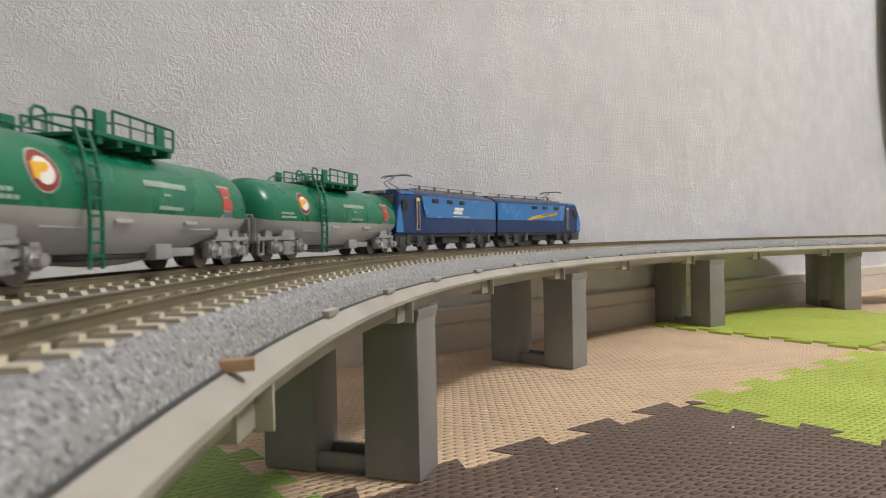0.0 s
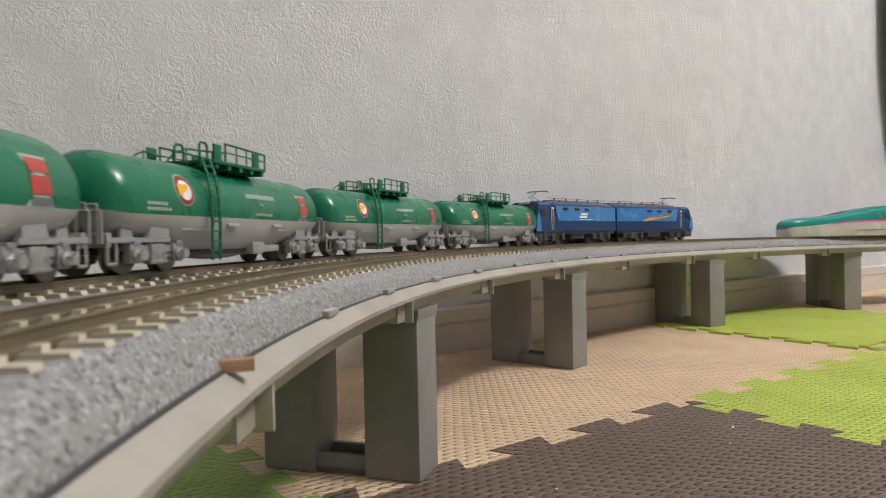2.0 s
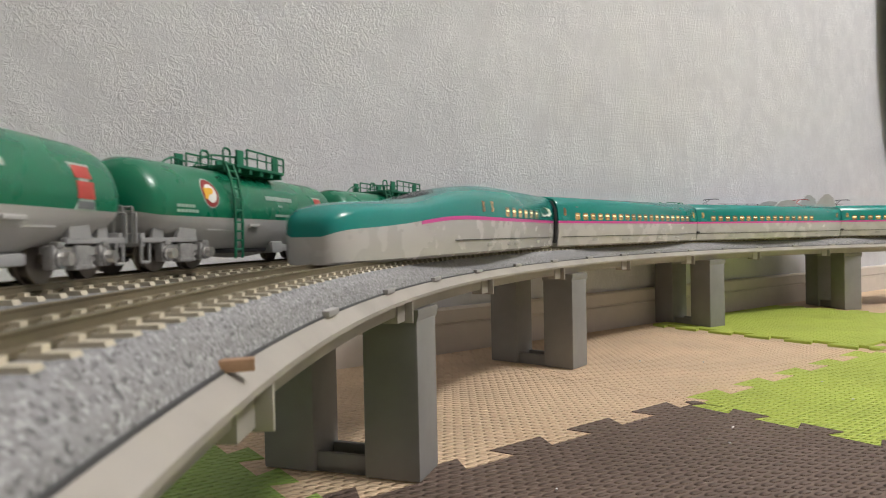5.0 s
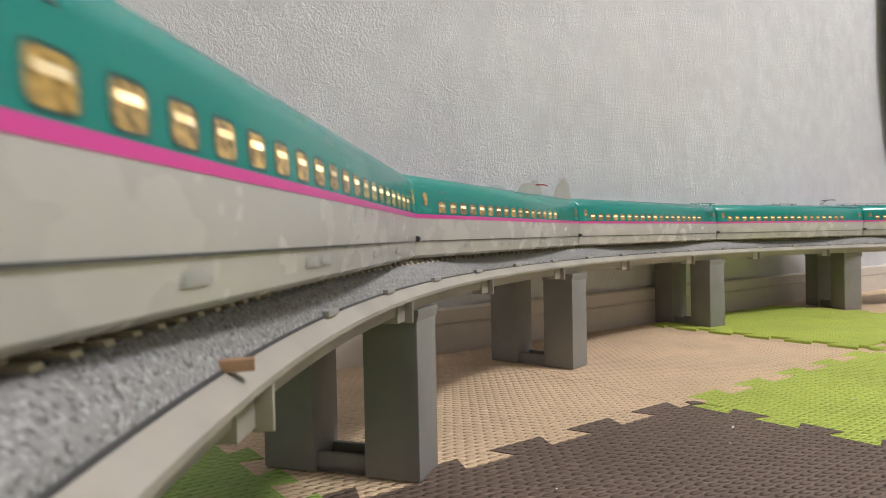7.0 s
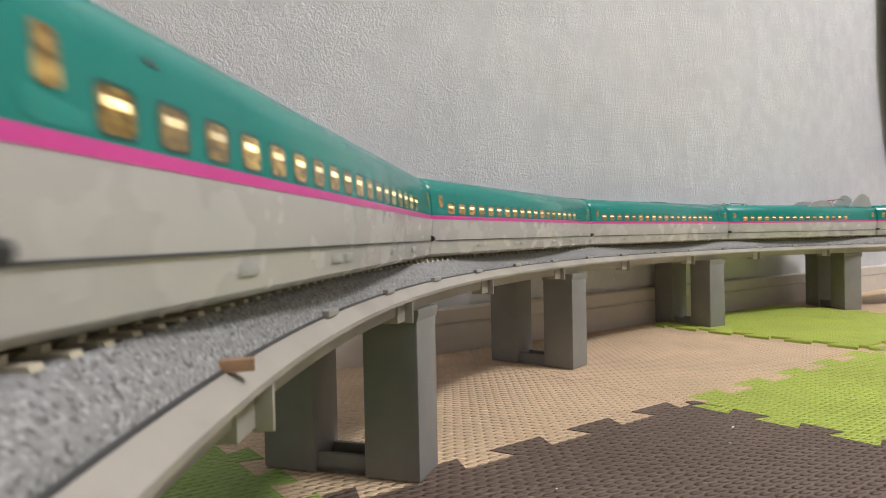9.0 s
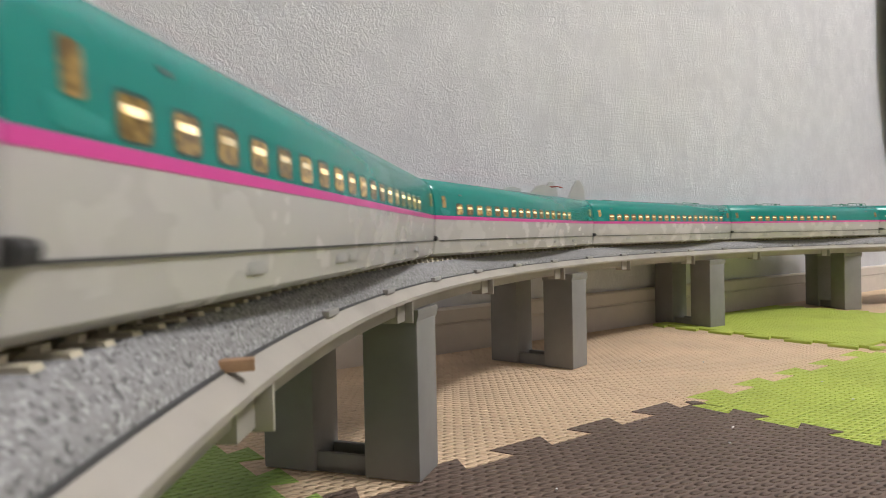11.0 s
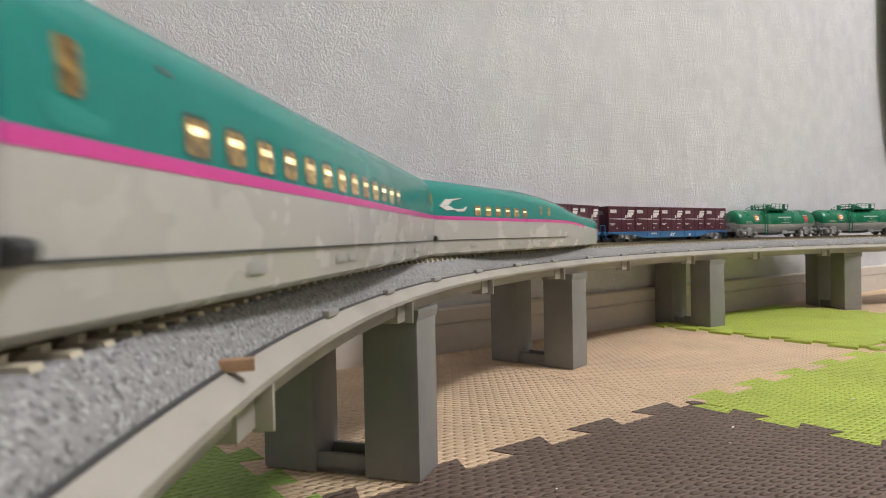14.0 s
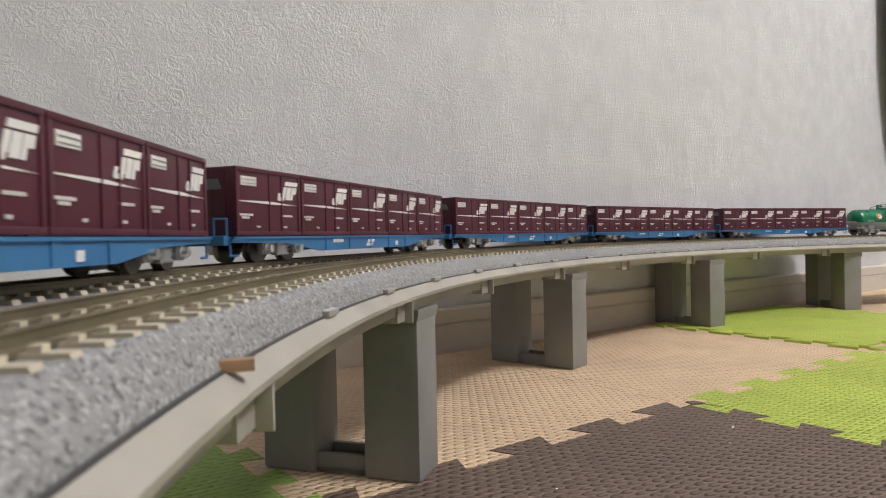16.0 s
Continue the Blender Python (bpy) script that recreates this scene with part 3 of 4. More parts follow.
def express_car(length, kind, shield=False, rows=(17, -0.119)):
    car = tagged(new("express_train_car"), "teal and white high-speed model train car with pink stripe, windows lit", "train car", "high-speed train cars")
    h = length / 2
    if kind == "middle":
        st = [(-h, 0.97, 0.985, 1), (-h + 0.0012, 1, 1, 1), (h - 0.0012, 1, 1, 1), (h, 0.97, 0.985, 1)]
        n, x0 = rows
    else:
        # long nose towards -x: blunt tip, low snout, then the rise over the cab
        key = [(0.0, 0.34, 0.36, 0.50), (0.0010, 0.47, 0.43, 0.54), (0.003, 0.58, 0.485, 0.58), (0.007, 0.69, 0.535, 0.62), (0.014, 0.785, 0.575, 0.65), (0.024, 0.86, 0.60, 0.675), (0.036, 0.905, 0.615, 0.71), (0.050, 0.935, 0.63, 0.76), (0.064, 0.955, 0.65, 0.82), (0.078, 0.97, 0.69, 0.885), (0.092, 0.98, 0.745, 0.94), (0.106, 0.99, 0.805, 0.975), (0.120, 0.995, 0.86, 0.995), (0.140, 1, 0.92, 1), (0.162, 1, 0.965, 1), (0.190, 1, 1, 1)]
        st = [(-h + x, w, z, low) for x, w, z, low in key] + [(h - 0.0012, 1, 1, 1), (h, 0.97, 0.985, 1)]
        n, x0 = 6, 0.034
    last = len(SECTION) - 1
    body = part("body", shell(st, 0, WHITE_TO), WHITE, car, "white lower body")
    part("stripe", shell([(x, w * 1.006, z, low) for x, w, z, low in st[0 if kind == "middle" else 8:]], WHITE_TO, PINK_TO), PINK, car, "bright pink stripe")
    if kind == "end":
        part("nose_band", shell(st[:9], WHITE_TO, PINK_TO), WHITE, car, "white band round the snout")
    upper = part("upper_body", shell(st, PINK_TO, last), TEAL, car, "glossy teal upper body")
    seam = bmesh.new()
    for s in (-1, 1):
        a = -h + (0.004 if kind == "middle" else 0.105)
        box(seam, ((a + h - 0.004) / 2, s * 0.01988, 0.0077), (h - 0.004 - a, 0.0008, 0.0005))
    part("skirt_seam", seam, UNDER, car)
    skirt_details(car, [-0.085, -0.03, -0.018, 0.045, 0.09] if kind == "middle" else [0.0, 0.04, 0.055, 0.11])
    xs = [x0 + (0.0128 if kind == "middle" else 0.0142) * k for k in range(n)]
    for side in (Matrix(), FLIP):
        for x in xs:
            m = side @ Matrix.Translation((x if side == Matrix() else -x, 0, 0))
            mesh_part("window_frame", E5_FRAME, upper, m)
            w = mesh_part("window_pane", E5_PANE, upper, m, "window glowing with warm cabin light")
            mesh_part("cabin_lamp", E5_LAMP, upper, m)
        for x, z in ((-h + 0.0095, 0), (h - 0.0095, 0)) if kind == "middle" else ((-0.012, -0.0015), (0.004, -0.0012)):
            m = side @ Matrix.Translation((x if side == Matrix() else -x, 0, z))
            if kind == "middle":
                mesh_part("door_leaf", E5_DOOR, upper, m @ Matrix.Translation((0.0012 if x < 0 else -0.0012, 0, 0)))
                mesh_part("roof_vent", E5_VENT, upper, m @ Matrix.Translation((0.020 if x < 0 else -0.020, 0, 0)))
            mesh_part("door_pane", E5_DOOR_PANE, upper, m)
    # underframe and couplings
    part("underframe", bx((0, 0, 0.0035), (length * 0.8, 0.030, 0.006)), UNDER, car)
    for x in (-length * 0.34, length * 0.34):
        bogie(car, x, 0.029, UNDER, hubs=False, tyre=UNDER)
    for s in ((-1, 1) if kind == "middle" else (1,)):
        bm = bmesh.new()
        prism(bm, [(-0.0178, 0.003), (-0.0188, 0.018), (-0.0182, 0.030), (-0.0145, 0.0370), (-0.006, 0.0395), (0.006, 0.0395), (0.0145, 0.0370), (0.0182, 0.030), (0.0188, 0.018), (0.0178, 0.003)], "x", s * h - s * 0.0005, s * (h + 0.0034))
        part("gangway", bm, BLACK, car)
    bm = cyl(bmesh.new(), (h - 0.002, -0.0203, 0.0088), (h + 0.004, -0.0203, 0.0088), 0.0015, 10)
    cyl(bm, (h + 0.011, -0.0198, 0.0088), (h + 0.004, -0.0203, 0.0088), 0.0005, 10, 0.0011)
    part("damper", bm, BLACK, car)
    if shield:
        for y in (-0.0125, 0.0125):
            for out in ([(0.008, 0.0390), (0.022, 0.0462), (0.036, 0.0480), (0.052, 0.0470), (0.056, 0.0390)], [(0.094, 0.0388), (0.108, 0.0500), (0.119, 0.0566), (0.127, 0.0572), (0.138, 0.0520), (0.1435, 0.0388)]):
                part("noise_shield", prism(bmesh.new(), out, "y", y - 0.0007, y + 0.0007), SILVER, car, "pale grey pantograph noise shield")
        pantograph(car, 0.084, 0.0410, 0.0085, RED)
    if kind == "end":
        bm = bmesh.new()
        rows = []
        for x, w, zz in ((0.066, 0.0050, 0.636), (0.076, 0.0085, 0.670), (0.088, 0.0104, 0.722), (0.100, 0.0110, 0.778), (0.108, 0.0100, 0.812)):
            z = CROWN * zz
            rows.append([(-h + x, -w, z - 0.0016), (-h + x, -w * 0.6, z + 0.0003), (-h + x, 0, z + 0.0009), (-h + x, w * 0.6, z + 0.0003), (-h + x, w, z - 0.0016)])
        loft(bm, rows, closed=False)
        bmesh.ops.solidify(bm, geom=bm.faces[:], thickness=0.0006)
        part("windscreen", bm, GLASS, car, "black cab windscreen")
        bm = bmesh.new()
        for s in (-1, 1):
            box(bm, (-h + 0.044, s * 0.0150, 0.0150), (0.010, 0.0040, 0.0014), 0.0005)
        part("headlight", bm, LOGOW, car)
        # plain bird-like emblem, three swept blades and a disc edge
        for s in (-1, 1):
            bm = bmesh.new()
            y = s * 0.0200
            for out in ([(0.150, 0.0262), (0.143, 0.0300), (0.126, 0.0312), (0.136, 0.0296), (0.141, 0.0270)],
                        [(0.150, 0.0262), (0.143, 0.0240), (0.133, 0.0246), (0.136, 0.0256), (0.142, 0.0268)],
                        [(0.136, 0.0252), (0.130, 0.0236), (0.122, 0.0240), (0.119, 0.0268), (0.123, 0.0254), (0.129, 0.0250)]):
                prism(bm, [(x, z) for x, z in out], "y", y * 0.95, y * 1.030)
            part("emblem", bm, LOGOW, car, "white swept emblem")
    return car


def pantograph(parent, x, z, h, material):
    bm = bmesh.new()
    k = h / 0.0075
    tube(bm, [(x, -0.004, z), (x - 0.010 * k, -0.002, z + h * 0.45), (x - 0.001, 0, z + h)], 0.00035, 5)
    tube(bm, [(x, 0.004, z), (x - 0.010 * k, 0.002, z + h * 0.45), (x - 0.001, 0, z + h)], 0.00035, 5)
    for dx in (-0.0022, 0.0018):
        tube(bm, [(x + dx, -0.0115, z + h - 0.0012), (x + dx, -0.0085, z + h), (x + dx, 0.0085, z + h), (x + dx, 0.0115, z + h - 0.0012)], 0.0004, 5)
    box(bm, (x, 0, z + 0.0003), (0.012, 0.010, 0.0009))
    part("pantograph", bm, material, parent)


def handrail(bm, x, y0, y1, z0, z1, r=0.00045):
    tube(bm, [(x, y0, z0), (x, y0, z1), (x, y1, z1), (x, y1, z0)], r, 5)


def tank_wagon():
    wagon = tagged(new("tank_wagon"), "green and grey model railway tank wagon on grey bogies", "tank wagon", "freight train tank wagons")
    L = 0.158
    cz, ry, rz = 0.0217, 0.0165, 0.0163

    def radius(x):
        d = abs(x) - (L / 2 - 0.011)
        return 1.0 if d <= 0 else max(0.05, (1 - (d / 0.0112) ** 2.6)) ** 0.5

    xs = [-L / 2, -L / 2 + 0.0006, -L / 2 + 0.002, -L / 2 + 0.0045, -L / 2 + 0.0075, -L / 2 + 0.011]
    xs = xs + [-0.055, -0.04, -0.025, -0.01, 0.0, 0.01, 0.025, 0.04, 0.055] + [-x for x in xs[::-1]]
    split = -0.0034

    def half(upper):
        rings = []
        a_edge = math.asin(split / rz)
        for x in xs:
            k = radius(x)
            deep = 1.22 - 0.66 * min(1.0, abs(x) / (L / 2 - 0.006)) ** 1.6
            ring = []
            a0, a1 = (a_edge, math.pi - a_edge) if upper else (math.pi - a_edge, 2 * math.pi + a_edge)
            for i in range(25):
                a = a0 + (a1 - a0) * i / 24
                z = rz * math.sin(a)
                ring.append((x, ry * k * math.cos(a), cz + (z * k if upper else split * k + (z - split) * k * deep)))
            rings.append(ring)
        return loft(bmesh.new(), rings)

    up = part("tank_upper", half(True), TANKG, wagon, "glossy green upper tank shell", smooth=50)
    low = part("tank_lower", half(False), TANKS, wagon, "grey lower tank shell", smooth=50)
    weld = bmesh.new()
    for s in (-1, 1):
        box(weld, (0.0, s * (ry + 0.0001) * 0.86, cz - 0.0078), (L * 0.55, 0.0006, 0.0005))
        for x in (-0.012, 0.026):
            box(weld, (x, s * 0.0158, cz - 0.0060), (0.008, 0.0012, 0.0012), 0.0003)
    part("side_bracket", weld, TANKS, wagon)
    # top walkway with its rails
    wk = bmesh.new()
    top = cz + rz
    box(wk, (-0.0005, 0, top + 0.0012), (0.041, 0.0282, 0.0012), 0.0002)
    for x in (-0.018, -0.009, 0.0, 0.009, 0.018):
        box(wk, (x, 0, top - 0.0002), (0.0022, 0.0270, 0.0022))
    part("walkway", wk, TANKR, wagon)
    rl = bmesh.new()
    for y in (-0.0138, 0.0138):
        tube(rl, [(-0.0125, y, top + 0.0018), (-0.0125, y, top + 0.0084), (0.0200, y, top + 0.0079), (0.0200, y, top + 0.0018)], 0.00045, 5)
        tube(rl, [(-0.0125, y, top + 0.0052), (0.0200, y, top + 0.0050)], 0.0003, 5)
        for x in (-0.0040, 0.0040, 0.0120):
            tube(rl, [(x, y, top + 0.0018), (x, y, top + 0.0081)], 0.0003, 5)
        tube(rl, [(-0.040, y * 0.55, top - 0.0005), (-0.036, y * 0.55, top + 0.0026), (-0.030, y * 0.62, top + 0.0046), (-0.0125, y, top + 0.0048)], 0.0004, 5)
        for x in (-0.0300, -0.0240, -0.0185):
            tube(rl, [(x, y * (0.62 + (x + 0.030) * 21), top - 0.0010), (x, y * (0.62 + (x + 0.030) * 21), top + 0.0047)], 0.0003, 5)
    # bent grab loops over the walkway's end
    for x, z in ((-0.0345, 0.0056), (-0.0190, 0.0084)):
        tube(rl, [(x - 0.0026, -0.0085, top - 0.0005), (x - 0.0026, -0.0085, top + z - 0.0012), (x - 0.0015, -0.0085, top + z), (x + 0.0015, -0.0085, top + z), (x + 0.0026, -0.0085, top + z - 0.0012), (x + 0.0026, -0.0085, top - 0.0005)], 0.00045, 6)
    part("handrail", rl, TANKR, wagon)
    for x, y in ((0.0120, -0.0136), (-0.0180, -0.0136), (0.0120, 0.0136), (-0.0180, 0.0136)):
        part("walkway_panel", bx((x, y, top + 0.0046), (0.0052, 0.0008, 0.0058), 0.0001), TANKR, wagon)
    hatch = cyl(bmesh.new(), (0.004, 0, top - 0.002), (0.004, 0, top + 0.0040), 0.0048, 16)
    cyl(hatch, (-0.009, 0, top - 0.002), (-0.009, 0, top + 0.003), 0.003, 14)
    part("hatch", hatch, TANKG, wagon)
    # ladders on both sides follow the tank's curve
    for s in (-1, 1):
        path = [(s * 0.0144, top + 0.0012), (s * 0.0164, cz + 0.0118), (s * 0.0178, cz + 0.0040), (s * 0.0180, cz - 0.005), (s * 0.0176, 0.0030)]
        ladder = part("ladder", bmesh.new(), TANKR, wagon)
        for dx in (-0.0300, -0.0248):
            part("stile", tube(bmesh.new(), [(dx, y, z) for y, z in path], 0.0006, 5), TANKR, ladder)
        rung = None
        for (y0, z0), (y1, z1) in zip(path, path[1:]):
            m = max(2, int(math.hypot(y1 - y0, z1 - z0) / 0.0032))
            for k in range(m):
                t = k / m
                at = Matrix.Translation((-0.0274, y0 + (y1 - y0) * t, z0 + (z1 - z0) * t))
                if rung:
                    again(rung, at)
                else:
                    rung = part("rung", cyl(bmesh.new(), (-0.0026, 0, 0), (0.0026, 0, 0), 0.0004, 5), TANKR, ladder)
                    rung.matrix_basis = at
        # round emblem, warning label and print

        def on_side(x, z, lift=0.0002):
            k = min(1.0, abs((z - cz) / rz))
            return s * (ry * math.sqrt(1 - k * k) + lift)

        def patch(name, pts, material, lift, label=""):
            bm = bmesh.new()
            front = [bm.verts.new((x, on_side(x, z, lift), z)) for x, z in pts]
            back = [bm.verts.new((x, on_side(x, z, -0.0006), z)) for x, z in pts]
            n = len(pts)
            for i in range(n):
                bm.faces.new((front[i], front[(i + 1) % n], back[(i + 1) % n], back[i]))
            mx, mz = sum(p[0] for p in pts) / n, sum(p[1] for p in pts) / n
            for k in (0.66, 0.33):
                ring = [bm.verts.new((mx + (x - mx) * k, on_side(0, mz + (z - mz) * k, lift), mz + (z - mz) * k)) for x, z in pts]
                for i in range(n):
                    bm.faces.new((front[i], front[(i + 1) % n], ring[(i + 1) % n], ring[i]))
                front = ring
            bm.faces.new(front)
            part(name, bm, material, wagon, label, smooth=0)

        def disc(r, x=-0.0430, z=cz + 0.0052):
            return [(x + r * math.cos(a * math.pi / 12), z + r * math.sin(a * math.pi / 12)) for a in range(24)]

        patch("emblem_rim", disc(0.0054), FADED, 0.00014, "pale emblem rim")
        patch("emblem_ring", disc(0.0050), MARK_RED, 0.00024, "round dark red ring emblem")
        patch("emblem_disc", disc(0.0034), LOGOW, 0.00034)
        patch("emblem_mark", [(-0.0470, cz + 0.0030), (-0.0456, cz + 0.0030), (-0.0446, cz + 0.0046), (-0.0428, cz + 0.0048), (-0.0412, cz + 0.0060), (-0.0414, cz + 0.0072), (-0.0470, cz + 0.0070)], YELLOW, 0.00046, "yellow mark")
        patch("label_ground", [(0.0490, cz - 0.0036), (0.0592, cz - 0.0036), (0.0592, cz + 0.0086), (0.0490, cz + 0.0086)], FADED, 0.00014, "pale label ground")
        for z0, z1, mt in ((0.0047, 0.0080, RED), (-0.0006, 0.0039, RED), (-0.0032, -0.0012, ROOFG)):
            patch("label_panel", [(0.0502, cz + z0), (0.0580, cz + z0), (0.0580, cz + z1), (0.0502, cz + z1)], mt, 0.00028)
        for x0, x1, z0, z1 in ((-0.001, 0.023, 0.0048, 0.0066), (0.009, 0.013, 0.0022, 0.0030), (0.006, 0.019, -0.0020, -0.0009), (-0.064, -0.055, -0.0004, 0.0006), (-0.064, -0.053, -0.0021, -0.0011)):
            xx, marks = x0, 0
            while xx < x1:
                patch("print_bar", [(xx, cz + z0), (xx + 0.0016, cz + z0), (xx + 0.0016, cz + z1), (xx, cz + z1)], FADED, 0.0002)
                xx += 0.0021
    # underframe, end platforms, brake gear
    for s in (-1, 1):
        fr = bmesh.new()
        box(fr, (s * 0.062, 0, 0.0108), (0.036, 0.010, 0.003), 0.0003)
        box(fr, (s * 0.0775, 0, 0.0105), (0.0022, 0.027, 0.0042), 0.0003)
        for y in (-0.0122, 0.0122):
            prism(fr, [(s * 0.0500, 0.0110), (s * 0.0610, 0.0110), (s * 0.0575, 0.0186), (s * 0.0500, 0.0186)], "y", y * 1.10 - 0.0007, y * 1.10 + 0.0007)
            box(fr, (s * 0.0640, y * 1.08, 0.0104), (0.0300, 0.0016, 0.0016), 0.0002)
            prism(fr, [(s * 0.066, 0.0105), (s * 0.072, 0.0105), (s * 0.0705, 0.0178), (s * 0.067, 0.0178)], "y", y - 0.0005, y + 0.0005)
            handrail(fr, s * 0.0806, y * 0.45, y * 1.1, 0.0095, 0.0185)
            tube(fr, [(s * 0.0785, y * 1.1, 0.0105), (s * 0.0785, y * 1.1, 0.0035), (s * 0.0745, y * 1.1, 0.0035), (s * 0.0745, y * 1.1, 0.0105)], 0.0005, 5)
        handrail(fr, s * 0.0808, -0.0125, 0.0125, 0.0095, 0.0205)
        part("end_platform", fr, FRAMEG, wagon, "light grey end platform with handrails")
    br = bmesh.new()
    box(br, (0.014, -0.0105, 0.0066), (0.010, 0.0055, 0.0050), 0.0008)
    box(br, (0.029, -0.0095, 0.0062), (0.016, 0.004, 0.0030), 0.0008)
    cyl(br, (0.010, -0.009, 0.0085), (0.010, -0.009, 0.0125), 0.002, 8)
    cyl(br, (0.026, -0.009, 0.006), (0.026, -0.009, 0.0115), 0.0015, 8)
    box(br, (0.0, 0.010, 0.0066), (0.018, 0.0055, 0.0050), 0.0008)
    part("brake_gear", br, FRAMEG, wagon)
    part("pipe", tube(bmesh.new(), [(-0.052, -0.004, 0.0062), (-0.02, -0.009, 0.0058), (0.012, -0.009, 0.0058), (0.050, -0.004, 0.0066)], 0.0010, 6), BLACK, wagon)
    part("coupler", bx((0.0840, 0, 0.0085), (0.010, 0.005, 0.003), 0.0004), BLACK, wagon)
    for x in (-0.056, 0.056):
        bogie(wagon, x, 0.0215, CAST)
    return wagon


def flat_wagon():
    wagon = tagged(new("container_wagon"), "blue model railway flat wagon carrying maroon containers", "flat wagon", "freight train container wagons")
    L = 0.246
    bm = bmesh.new()
    side = [(-L / 2, 0.0112), (L / 2, 0.0112), (L / 2, 0.0090), (0.085, 0.0082), (0.055, 0.0040), (-0.055, 0.0040), (-0.085, 0.0082), (-L / 2, 0.0090)]
    for y in (-0.0150, 0.0150):
        prism(bm, side, "y", y - 0.0006, y + 0.0006)
        for x in (-0.05, -0.025, 0.0, 0.025, 0.05):
            box(bm, (x, y * 1.045, 0.0076), (0.0012, 0.0008, 0.0066))
        box(bm, (0, y * 1.03, 0.0108), (L, 0.0018, 0.0010))
    box(bm, (0, 0, 0.0102), (L, 0.0275, 0.0016))
    part("frame", bm, SKYB, wagon, "blue fish-belly wagon frame")
    rl = bmesh.new()
    for s in (-1, 1):
        handrail(rl, s * (L / 2 + 0.001), -0.0135, -0.007, 0.0090, 0.0185)
        handrail(rl, s * (L / 2 + 0.001), 0.007, 0.0135, 0.0090, 0.0185)
        box(rl, (s * (L / 2 + 0.0015), 0, 0.0098), (0.003, 0.027, 0.004), 0.0004)
        tube(rl, [(s * (L / 2), -0.014, 0.010), (s * (L / 2), -0.014, 0.0035), (s * (L / 2 - 0.005), -0.014, 0.0035)], 0.0005, 5)
    part("handrail", rl, SKYB, wagon)
    br = bmesh.new()
    box(br, (0.050, -0.010, 0.0050), (0.008, 0.006, 0.0050), 0.0008)
    box(br, (-0.055, 0.009, 0.0052), (0.014, 0.006, 0.0050), 0.0008)
    box(br, (0, 0, 0.0075), (0.150, 0.010, 0.0050))
    part("brake_gear", br, UNDER, wagon)
    for y, s in ((-0.0157, -1), (0.0157, 1)):
        bm = bmesh.new()
        prism(bm, [(-0.006, 0.0055), (0.0015, 0.0055), (0.0025, 0.0068), (0.0025, 0.0072), (-0.005, 0.0072)], "y", y, y + s * 0.0003)
        prism(bm, [(-0.004, 0.0076), (0.004, 0.0076), (0.005, 0.0092), (-0.003, 0.0092)], "y", y, y + s * 0.0003)
        box(bm, (0.036, y, 0.0066), (0.0035, 0.0006, 0.0028))
        for k in range(5):
            box(bm, (-0.042 + 0.0022 * k, y, 0.0088), (0.0014, 0.0006, 0.0018))
        part("wagon_mark", bm, LOGOW, wagon)
    part("coupler", bx((L / 2 + 0.006, 0, 0.0085), (0.010, 0.005, 0.003), 0.0004), BLACK, wagon)
    for x in (-0.087, 0.087):
        bogie(wagon, x, 0.0235, CAST)
    return wagon


